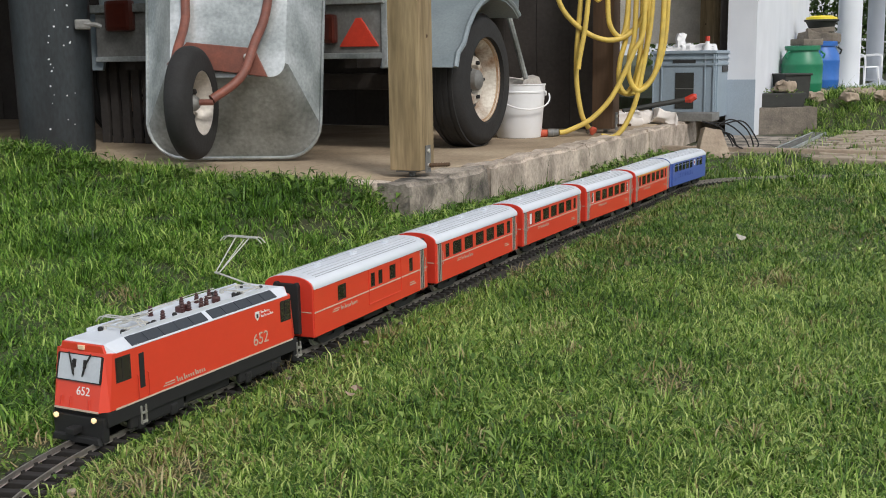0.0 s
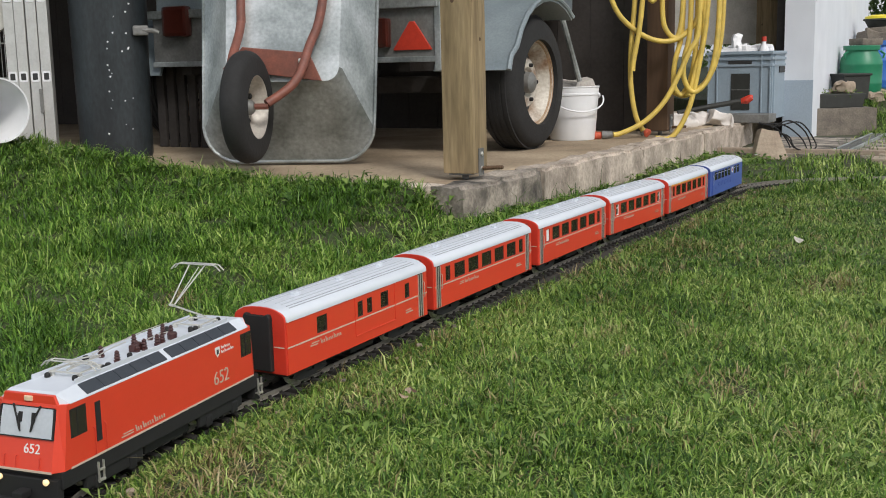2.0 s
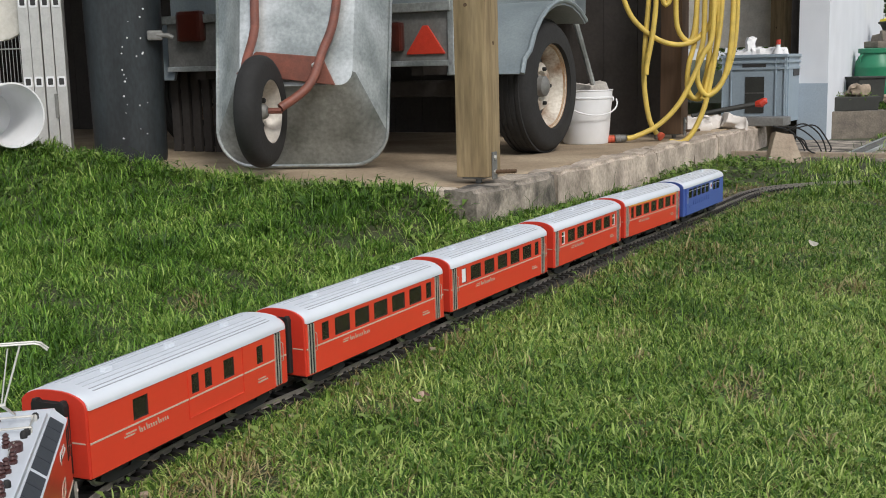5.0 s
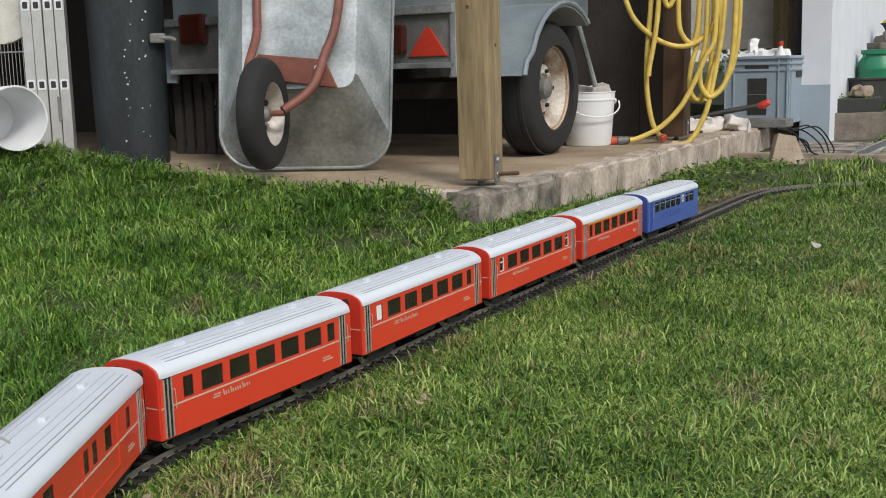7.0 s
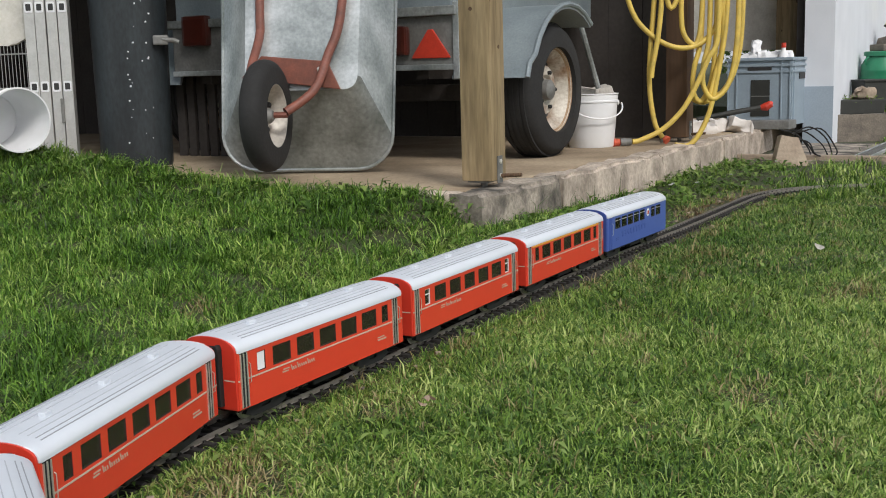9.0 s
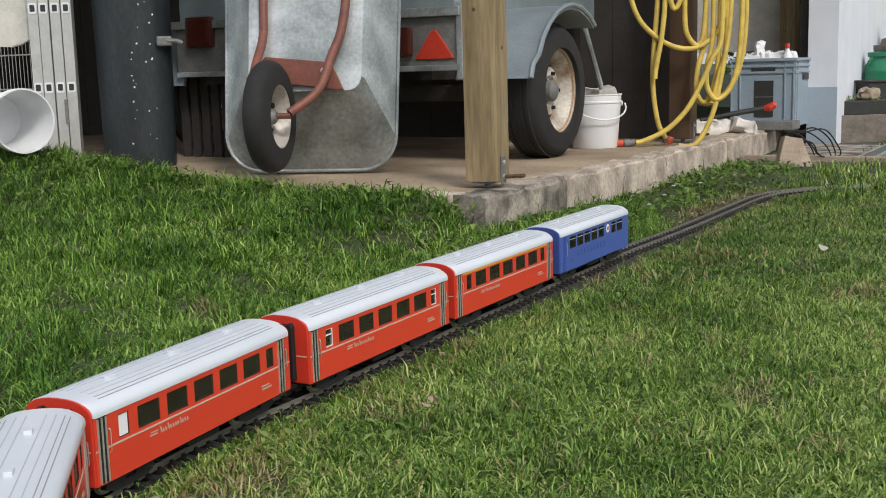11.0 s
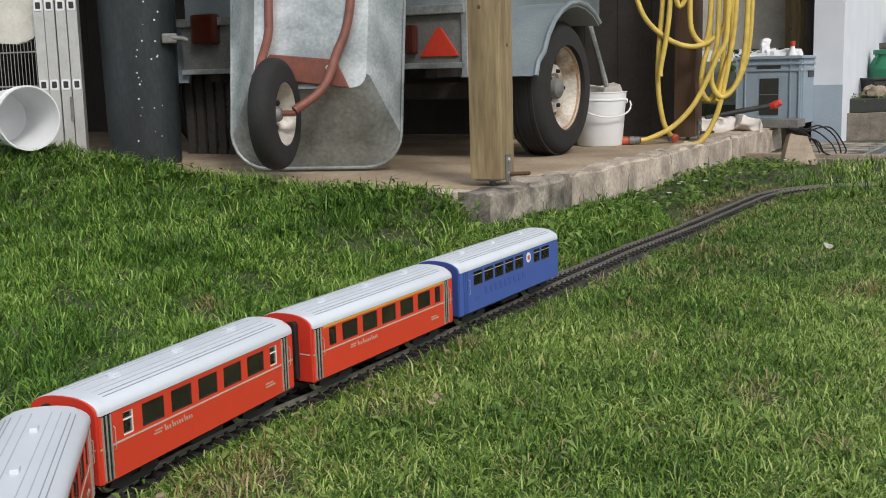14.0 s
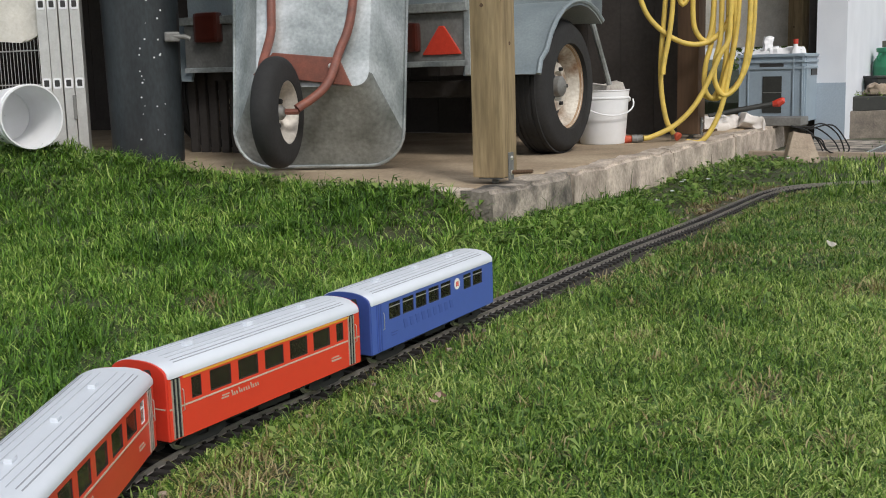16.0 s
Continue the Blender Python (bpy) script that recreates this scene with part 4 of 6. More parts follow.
        xx = sx * (half - 0.0195 + fwd / 2)
        box(bm, xx - 0.0015, xx + 0.0028, -0.006, 0.006, z1 + 0.0025, z1 + 0.0090, 0.001)
        part("top_light", bm, "lens", c, "warm white lamp above the windscreen")
        # windscreen, raked
        rake = math.degrees(math.atan2(0.019 if sx > 0 else 0.017, z1 - zs)) * sx
        xm = sx * (face(sx, 0.116) + 0.0008)
        bm = B()
        prism(bm, [(-0.0420, -0.0185), (0.0420, -0.0185), (0.0385, 0.0185), (-0.0385, 0.0185)], -0.0008, 0.0012, "x", 0.0)
        ws = part("windscreen", bm, "pale_interior", c, "pale windscreen with two wipers", m=pose(xm, 0, 0.116, 0, -rake, 0))
        for q in ((-0.0425, 0.0425, -0.0200, -0.0185), (-0.0405, 0.0405, 0.0185, 0.0195), (-0.0425, -0.0400, -0.0185, 0.0185), (0.0400, 0.0425, -0.0185, 0.0185)):
            bm = B()
            box(bm, -0.0006, 0.0018, q[0], q[1], q[2], q[3])
            part("windscreen_seal", bm, "black", ws)
        for y in (-0.010, 0.010):
            bm = B()
            k = 1 if y > 0 else -1
            tube(bm, [(0.003 * sx, y + k * 0.011, 0.021), (0.0040 * sx, y + k * 0.004, 0.006), (0.003 * sx, y - k * 0.001, -0.010)], 0.0013, 6)
            tube(bm, [(0.0035 * sx, y + k * 0.002, 0.010), (0.003 * sx, y - k * 0.002, -0.012)], 0.0011, 6)
            box(bm, 0.002 * sx - 0.001, 0.002 * sx + 0.001, y - 0.002, y + 0.003, 0.000, 0.012)
            part("wiper", bm, "black", ws)
        lettering("running_number", "652", 0.0172, "print_white", c, Matrix.Translation((sx * (face(sx, 0.0785) + 0.0004), 0.010, 0.0785)) @ pose(0, 0, 0, 0, -rake, 0) @ pose(0, 0, 0, 90, 0, 90 * sx), "white running number")
        for y in (-0.030, -0.012, 0.024):
            bm = B()
            tube(bm, [(sx * (face(sx, 0.074) - 0.001), y, 0.074), (sx * (face(sx, 0.074) + 0.003), y, 0.074), (sx * (face(sx, 0.061) + 0.002), y, 0.061), (sx * (face(sx, 0.061) - 0.001), y, 0.061)], 0.0007, 6)
            part("front_handrail", bm, "red_dark", c)
        # step ladders and side windows of the cab
        for y, sgn in ((h, 1), (-h, -1)):
            xs_ = sx * (half - 0.041)
            bm = B()
            box(bm, xs_ - 0.014, xs_ + 0.014, y - 0.0004 if sgn > 0 else y - 0.0012, y + 0.0012 if sgn > 0 else y + 0.0004, 0.096, 0.130, 0.0)
            w = part("cab_window", bm, "pane", c)
            w.visible_shadow = False
            bm = B()
            box(bm, xs_ - 0.0155, xs_ + 0.0155, y - 0.0003, y + 0.0004, 0.0945, 0.1315)
            part("window_seal", bm, "black", w)
            bm = B()
            box(bm, xs_ + 0.002, xs_ + 0.0035, y - 0.0004, y + 0.0016, 0.096, 0.130)
            part("window_bar", bm, "black", w)
            if sx > 0:
                bm = B()
                box(bm, xs_ - 0.043, xs_ - 0.033, y - 0.0004 if sgn > 0 else y - 0.0010, y + 0.0010 if sgn > 0 else y + 0.0004, 0.075, 0.127)
                part("door_window", bm, "black", c, "narrow dark door window")
                for xo in (-0.049, -0.027):
                    bm = B()
                    tube(bm, [(xs_ + xo, y, 0.060), (xs_ + xo, y + sgn * 0.003, 0.062), (xs_ + xo, y + sgn * 0.003, 0.095), (xs_ + xo, y, 0.097)], 0.0007, 6)
                    part("grab_rail", bm, "red_dark", c)
            bm = B()
            for zz in (0.022, 0.036):
                box(bm, xs_ - 0.042, xs_ - 0.031, y - 0.006, y + 0.003, zz, zz + 0.002)
            for xo in (-0.042, -0.032):
                box(bm, xs_ + xo, xs_ + xo + 0.001, y - 0.001, y + 0.002, 0.020, 0.048)
            part("step_ladder", bm, "steel", c)
    # markings on the flanks
    for y, turn in ((h + 0.0002, 180), (-h - 0.0002, 0)):
        lettering("running_number", "652", 0.029, "print_grey", c, Matrix.Translation((-0.128, y, 0.071)) @ pose(0, 0, 0, 90, 0, turn), "silver-grey running number")
    marks(c, h, [(0.094, 0.120, 0.0630, 0.0645, "print_grey"), (0.094, 0.116, 0.0665, 0.0680, "print_grey")] + word(0.090, 0.070, 0.0625, 0.009, 13) + word(-0.130, 0.026, 0.123, 0.005, 8, "print_white") + word(-0.130, 0.036, 0.116, 0.005, 11, "print_white"))
    bm = B()
    prism(bm, [(-0.126, 0.128), (-0.114, 0.128), (-0.114, 0.119), (-0.120, 0.112), (-0.126, 0.119)], h - 0.0003, h + 0.0007, "y")
    e = part("shield_emblem", bm, "print_white", c, "white shield-shaped emblem")
    bm = B()
    box(bm, -0.1225, -0.1175, h, h + 0.0011, 0.117, 0.124)
    part("emblem_mark", bm, "ink", e)
    # roof fittings
    zt_ = zt - 0.004
    for x, y, k in ((0.02, 0.012, 1), (0.008, 0.016, 1), (-0.02, 0.018, 0), (-0.035, 0.016, 0), (-0.045, -0.012, 0), (-0.012, -0.016, 0), (-0.075, 0.004, 0), (-0.08, -0.014, 0), (0.06, -0.018, 0), (0.075, 0.02, 0)):
        bm = B()
        lathe(bm, [(0.0045, 0), (0.0048, 0.003), (0.0032, 0.004), (0.0046, 0.006), (0.0030, 0.008), (0.0042, 0.010), (0.0026, 0.012), (0.0036, 0.014), (0.001, 0.0165)], 12, Matrix.Translation((x, y, zt_)), True)
        part("insulator", bm, "brown_insul", roof, "dark brown roof insulator", True)
    for x, y, r, hh in ((-0.105, 0.018, 0.004, 0.008), (-0.115, 0.020, 0.004, 0.007), (-0.095, -0.018, 0.004, 0.008), (0.05, 0.022, 0.004, 0.007), (0.10, 0.024, 0.0045, 0.006), (0.112, 0.024, 0.0045, 0.006), (0.165, 0.022, 0.004, 0.006), (0.165, -0.022, 0.004, 0.006), (-0.175, 0.022, 0.004, 0.007), (-0.175, -0.020, 0.004, 0.007), (0.085, -0.024, 0.005, 0.008)):
        bm = B()
        lathe(bm, [(r, 0), (r, hh * 0.7), (r * 0.6, hh), (0.0005, hh)], 10, Matrix.Translation((x, y, zt_)), True)
        part("roof_fitting", bm, "black", roof, smooth=True)
    bm = B()
    box(bm, 0.000, 0.026, 0.002, 0.012, zt_, zt_ + 0.010, 0.002)
    part("circuit_breaker", bm, "brown_insul", roof, "dark brown breaker box")
    bm = B()
    lathe(bm, [(0.007, 0), (0.0075, 0.008), (0.006, 0.010)], 14, Matrix.Translation((-0.060, 0.016, zt_)), True)
    part("roof_drum", bm, "brown_insul", roof, "round brown roof part", True)
    for a, b in (((0.10, 0.006), (0.02, -0.006)), ((0.09, -0.008), (0.0, -0.016)), ((0.02, -0.016), (-0.10, -0.02)), ((0.008, 0.016), (-0.05, 0.016))):
        bm = B()
        tube(bm, [(a[0], a[1], zt_ + 0.013), ((a[0] + b[0]) / 2, (a[1] + b[1]) / 2, zt_ + 0.0145), (b[0], b[1], zt_ + 0.013)], 0.0008, 6)
        part("roof_conductor", bm, "steel", roof)
    for y in (-0.034, 0.034):
        bm = B()
        box(bm, -0.18, 0.18, y - 0.001, y + 0.001, zt_ - 0.001, zt_ + 0.006)
        part("roof_rail", bm, "silver", roof)
    # pantographs: the rear one raised, the front one folded
    for px, up in ((-0.145, True), (0.135, False)):
        bm = B()
        for x in (-0.022, 0.022):
            tube(bm, [(px + x, -0.024, zt_ + 0.006), (px + x, 0.024, zt_ + 0.006)], 0.0014, 6)
        for y in (-0.022, 0.022):
            tube(bm, [(px - 0.022, y, zt_ + 0.006), (px + 0.022, y, zt_ + 0.006)], 0.0014, 6)
            for x in (-0.022, 0.022):
                box(bm, px + x - 0.003, px + x + 0.003, y - 0.003, y + 0.003, zt_ - 0.001, zt_ + 0.006)
        p = part("pantograph", bm, "steel", c, "steel pantograph with a wide contact bow")
        bm = B()
        if up:
            k, t = (px + 0.058, 0, zt_ + 0.044), (px - 0.014, 0, zt_ + 0.092)
            tube(bm, [(px - 0.030, 0, zt_ + 0.007), k], 0.0016, 6)
            for y in (-0.014, 0.014):
                tube(bm, [(k[0], y * 0.25, k[2]), (t[0], y, t[2])], 0.0011, 6)
            tube(bm, [(k[0] - 0.002, 0, k[2] - 0.003), (t[0] - 0.004, 0.0, t[2] - 0.004)], 0.0008, 6)
            tube(bm, [(k[0], -0.005, k[2]), (k[0], 0.005, k[2])], 0.0018, 6)
        else:
            t = (px + 0.01, 0, zt_ + 0.016)
            for y in (-0.012, 0.012):
                tube(bm, [(px - 0.045, y * 0.4, zt_ + 0.011), (t[0], y, t[2])], 0.0011, 6)
            tube(bm, [(px - 0.045, 0, zt_ + 0.011), (px + 0.018, 0, zt_ + 0.008)], 0.0015, 6)
        part("pantograph_arm", bm, "steel", p)
        bm = B()
        for dx in (-0.005, 0.005):
            tube(bm, [(t[0] + dx, -0.044, t[2] - 0.007), (t[0] + dx, -0.036, t[2] + 0.0005), (t[0] + dx, -0.03, t[2] + 0.002), (t[0] + dx, 0.03, t[2] + 0.002), (t[0] + dx, 0.036, t[2] + 0.0005), (t[0] + dx, 0.044, t[2] - 0.007)], 0.0011, 6)
        for y in (-0.030, 0.030):
            tube(bm, [(t[0] - 0.005, y, t[2] + 0.002), (t[0] + 0.005, y, t[2] + 0.002)], 0.0009, 6)
        part("contact_bow", bm, "steel", p)
    return c


CARS = build_train()


# ---- shed ----
def rough(bm, amount, scale, cuts=3, seed=0.0, keep_bottom=False):
    """Break up smooth faces into an uneven, worn surface."""
    bmesh.ops.subdivide_edges(bm, edges=list(bm.edges), cuts=cuts, use_grid_fill=True)
    for v in bm.verts:
        d = noise.noise_vector(v.co * scale + Vector((seed, seed * 1.7, 3.3)))
        v.co += d * amount
    return bm


def stone(name, size, m, material="stone", label="", category="stone", seed=0.0, parent=None, worn=0.12):
    bm = B()
    box(bm, -size[0] / 2, size[0] / 2, -size[1] / 2, size[1] / 2, 0, size[2], min(size) * 0.12)
    rough(bm, min(size) * worn * (1.5 if worn > 0.2 else 1), (3.2 if worn > 0.2 else 2.2) / max(size), 5 if worn > 0.2 else 2, seed)
    ob = part(name, bm, material, parent, smooth=True, m=m)
    return tagged(ob, label, category)


def build_shed():
    bm = B()
    box(bm, 0.112, 5.2, 0.115, 5.0, -0.15, FLOOR - 0.001, 0.004)
    tagged(part("floor", bm, "concrete", m=yard(0, 0)), "stained sandy concrete floor of the open shed", "floor", kind="structure")
    k = thing("kerb", "row of rough pale concrete edging blocks, the first one dark and mossy", "kerb", kind="structure")
    for i, (a, b) in enumerate(((0.0, 0.66), (0.66, 1.84), (1.84, 2.42), (2.42, 2.86), (2.86, 3.2), (3.2, 3.95))):
        bm = B()
        n = max(1, int((b - a) / 0.15))
        for j in range(n):
            box(bm, a + 0.006 + (b - a - 0.012) * j / n, a + 0.006 + (b - a - 0.012) * (j + 1) / n, -0.004, 0.112, -0.14, FLOOR)
        bmesh.ops.remove_doubles(bm, verts=list(bm.verts), dist=0.0005)
        inner = [f for f in bm.faces if abs(f.normal.x) > 0.9 and a + 0.02 < f.calc_center_median().x < b - 0.02]
        bmesh.ops.delete(bm, geom=inner, context="FACES")
        es = [e for e in bm.edges if abs(e.verts[0].co.z - FLOOR) < 1e-4 and abs(e.verts[1].co.z - FLOOR) < 1e-4 and min(e.verts[0].co.y, e.verts[1].co.y) < 0 and e.verts[0].co.y < 0.01 and e.verts[1].co.y < 0.01]
        bmesh.ops.bevel(bm, geom=es, offset=0.014, segments=3, affect="EDGES")
        rough(bm, 0.013, 11, 2, i * 3.1)
        for q in bm.verts:
            q.co += noise.noise_vector(q.co * 38 + Vector((i * 1.3, 0, 0))) * 0.0045
        part("kerb_block", bm, "mossy" if i == 0 else "kerb", k, "dark mossy block" if i == 0 else "", True).matrix_basis = yard(0, 0)
    # front edge under the grass
    bm = B()
    box(bm, 0.0, 0.11, 0.115, 5.0, -0.14, FLOOR - 0.001, 0.01)
    part("front_edge", bm, "kerb", k, m=yard(0, 0))
    # roof, back and far walls
    bm = B()
    box(bm, -0.12, 5.2, -0.08, 5.3, 2.45, 2.55)
    tagged(part("ceiling", bm, "boards", m=yard(0, 0)), "dark boarded shed roof", "ceiling", kind="structure")
    w = thing("wall_back", "black boarded back wall of the shed", "wall", yard(2.85, 0), kind="structure")
    for i in range(24):
        bm = B()
        box(bm, 0, 0.022 + 0.004 * (i % 2), 0.26 + i * 0.2, 0.26 + i * 0.2 + 0.197, FLOOR + 0.002, 2.45)
        part("board", bm, "boards", w)
    bm = B()
    box(bm, -0.1, 5.2, 5.0, 5.12, -0.1, 2.45)
    tagged(part("wall_side", bm, "boards", m=yard(0, 0)), "dark boarded side wall of the shed", "wall", kind="structure")


def post(m, s, h, label, material, bracket=True):
    p = thing("wooden_post", label, "post", m, group="shed posts")
    bm = B()
    box(bm, -s / 2, s / 2, -s / 2, s / 2, 0.02, h, 0.004)
    part("beam", bm, material, p, smooth=True)
    if material == "timber":
        for kx, kz, kr in ((0.012, 0.48, 0.007), (-0.025, 0.80, 0.009), (-0.01, 1.05, 0.009)):
            for side in (0, 1):
                bm = B()
                lathe(bm, [(kr, 0.0), (kr * 0.8, 0.0012), (kr * 0.45, 0.0004), (0.0005, 0.0012)], 14, pose(*((kx, -s / 2 - 0.0002, kz) if side == 0 else (-s / 2 - 0.0002, kx, kz + 0.13)), 90 if side == 0 else 0, 0 if side == 0 else -90, 0))
                part("knot", bm, "timber_dark", p, "dark knot in the wood", True)
    if bracket:
        bm = B()
        lathe(bm, [(0.012, -0.004), (0.012, 0.03)], 12, None, True)
        box(bm, -0.05, 0.05, -0.04, 0.04, 0.014, 0.02)
        part("post_foot", bm, "frame_grey", p, "galvanised post foot")
        bm = B()
        box(bm, -0.02, 0.02, -s / 2 - 0.005, -s / 2 - 0.0005, 0.01, 0.105, 0.001)
        b = part("post_bracket", bm, "frame_grey", p, "galvanised flat bracket")
        for z in (0.035, 0.085):
            bm = B()
            lathe(bm, [(0.009, 0.0), (0.009, 0.004), (0.005, 0.006)], 6, pose(0.0, -s / 2 - 0.004, z, 90, 0, 0), True)
            part("bolt_head", bm, "steel", b)
        bm = B()
        tube(bm, [(0, -s / 2 - 0.003, 0.035), (0, -s / 2 - 0.085, 0.040)], 0.0065, 8)
        for k in range(12):
            lathe(bm, [(0.0065, -0.002), (0.0085, 0), (0.0065, 0.002)], 8, pose(0, -s / 2 - 0.012 - k * 0.006, 0.0357 + k * 0.0003, 90, 0, 0))
        part("threaded_rod", bm, "timber_dark", b, "rusty threaded rod end")
    return p


def tyre_mesh(r, w, rim):
    prof = []
    for k in range(13):
        a = math.pi * k / 12
        rr = r - (1 - abs(math.sin(a)) ** 0.35) * (r - rim) * 1.0
        prof.append((rr, -w / 2 * math.cos(a)))
    return [(rim - 0.004, -w * 0.30)] + prof + [(rim - 0.004, w * 0.30)]


def wheel(parent, m, r, w, rim, name="wheel", rim_mat="rim", ribs=5):
    """A wheel turning about its local z, which points outwards."""
    bm = B()
    lathe(bm, tyre_mesh(r, w, rim), 48)
    t = part(name, bm, "rubber", parent, smooth=True, m=m)
    for k in range(ribs):
        bm = B()
        z = (k - 2) * w * 0.13
        lathe(bm, [(r - 0.006, z - w * 0.045), (r + 0.0012, z - w * 0.04), (r + 0.0012, z + w * 0.04), (r - 0.006, z + w * 0.045)], 48)
        part("tread_rib", bm, "rubber", t)
    bm = B()
    q = w * 0.34
    lathe(bm, [(rim + 0.012, q), (rim + 0.010, q + 0.010), (rim - 0.006, q + 0.008), (rim - 0.014, q - 0.012), (rim - 0.030, q - 0.040), (rim - 0.034, q - 0.085), (rim * 0.66, q - 0.080), (rim * 0.56, q - 0.040), (rim * 0.36, q - 0.036), (rim * 0.30, q - 0.050), (rim * 0.20, q - 0.050)], 40)
    rm = part("rim", bm, rim_mat, t, "worn pale steel rim", True)
    bm = B()
    lathe(bm, [(rim * 0.26, q - 0.052), (rim * 0.24, q - 0.015), (rim * 0.16, q - 0.004), (0.002, q - 0.002)], 20)
    part("hub_cap", bm, "frame_grey", rm, "dull grey hub", True)
    bm = B()
    lathe(bm, [(rim + 0.013, q + 0.001), (rim + 0.013, q + 0.012), (rim - 0.004, q + 0.011), (rim - 0.012, q - 0.004)], 40)
    part("rim_flange", bm, "rust" if rim_mat == "rim" else rim_mat, rm, "rusty rim flange" if rim_mat == "rim" else "", True)
    for k in range(9 if rim_mat == "rim" else 0):
        bm = B()
        a = 2 * math.pi * (k + 0.5) / 9
        lathe(bm, [(rim * 0.085, 0.0), (rim * 0.08, 0.006), (0.001, 0.006)], 10, Matrix.Translation((rim * 0.66 * math.cos(a), rim * 0.66 * math.sin(a), q - 0.072)))
        part("rim_hole", bm, "ink", rm)
    for k in range(5):
        bm = B()
        a = 2 * math.pi * k / 5
        lathe(bm, [(0.010, q - 0.040), (0.010, q - 0.024), (0.006, q - 0.021)], 6, Matrix.Translation((rim * 0.42 * math.cos(a), rim * 0.42 * math.sin(a), 0)), True)
        part("wheel_nut", bm, "rubber", rm)
    return t


def build_trailer():
    t = thing("box_trailer", "grey box trailer with rusty-rimmed wheel and a red triangle reflector", "trailer", yard(1.10, 0.69))
    W = 1.62
    bm = B()
    box(bm, 0.03, 1.62, 0.02, W, 0.80, 1.75, 0.012)
    part("body", bm, "van", t, "dull grey painted box body")
    bm = B()
    box(bm, 0.0, 0.03, 0.0, W, 0.555, 0.775, 0.004)
    part("tail_panel", bm, "frame_grey", t, "dull zinc tail panel")
    bm = B()
    box(bm, -0.025, 0.03, -0.02, W + 0.02, 0.775, 0.815, 0.004)
    part("tail_rail", bm, "galv_dirty_dark", t)
    bm = B()
    box(bm, -0.012, 0.03, -0.03, 0.0, 0.50, 0.83, 0.003)
    part("corner_bar", bm, "galv", t)
    bm = B()
    box(bm, -0.012, 0.02, -0.02, W, 0.540, 0.565, 0.003)
    part("bumper_lip", bm, "galv", t)
    for y in (0.115,):
        bm = B()
        prism(bm, [(y - 0.096, 0.592), (y + 0.096, 0.592), (y + 0.096, 0.598), (y + 0.012, 0.716), (y - 0.012, 0.716), (y - 0.096, 0.598)], -0.010, 0.0005, "x", 0.003)
        part("triangle_reflector", bm, "reflector", t, "red triangle reflector")
    for y in (0.262,):
        bm = B()
        box(bm, -0.055, 0.001, y - 0.042, y + 0.042, 0.605, 0.735, 0.018)
        part("tail_lamp", bm, "amber", t, "red and amber tail lamp")
    bm = B()
    box(bm, -0.05, 0.001, W - 0.26, W - 0.10, 0.685, 0.835, 0.02)
    part("lamp_housing", bm, "amber", t, "dirty red lamp cluster")
    # chassis
    bm = B()
    for y in (0.18, W - 0.18):
        box(bm, 0.03, 1.6, y - 0.03, y + 0.03, 0.50, 0.56)
    box(bm, 0.45, 0.57, -0.02, W, 0.39, 0.47, 0.01)
    part("chassis", bm, "boards", t, "dark chassis and axle")
    # mudguard: a curved plate with a lip
    for y0, y1, sgn in ((-0.345, 0.02, -1), (W - 0.02, W + 0.345, 1)):
        bm = B()
        cx, cz, R = 0.46, 0.435, 0.385
        arc = [(cx - 0.46, 0.50), (cx - 0.435, 0.56)] + [(cx + R * 1.08 * math.cos(a), cz + R * math.sin(a)) for a in [radians(155 - 13 * k) for k in range(9)]]
        outer = [(x, z) for x, z in arc]
        inner = [(cx + (x - cx) * 0.965, cz + (z - cz) * 0.965) for x, z in arc[::-1]]
        rows = []
        for y in np.linspace(y0, y1, 5):
            e = abs((y - (y0 + y1) / 2) / ((y1 - y0) / 2))
            dr = -0.018 * e ** 4
            rows.append([bm.verts.new((x + (x - cx) * dr, y, z + (z - cz) * dr)) for x, z in outer + inner])
        n = len(rows[0])
        for a, b in zip(rows, rows[1:]):
            for j in range(n):
                bm.faces.new((a[j], a[(j + 1) % n], b[(j + 1) % n], b[j]))
        bm.faces.new(rows[0][::-1])
        bm.faces.new(rows[-1])
        bmesh.ops.recalc_face_normals(bm, faces=list(bm.faces))
        g = part("mudguard", bm, "van", t, "rounded grey mudguard", True)
        bm = B()
        yy = y0 if sgn < 0 else y1
        tube(bm, [(x + (x - cx) * -0.018, yy, z) for x, z in outer], 0.012, 8)
        part("mudguard_lip", bm, "van", g, smooth=True)
        wheel(t, Matrix.Translation((cx, -0.195 if sgn < 0 else W + 0.195, FLOOR + 0.306)) @ pose(0, 0, 0, -90 * sgn * -1 if sgn > 0 else 90, 0, 0), 0.306, 0.20, 0.195)
    bm = B()
    tube(bm, [(0.86, -0.215, 0.84), (0.872, -0.225, 0.75), (0.955, -0.285, 0.43)], 0.014, 8)
    part("prop_stand", bm, "galv_dirty_dark", t, "grey prop stand leaning out")


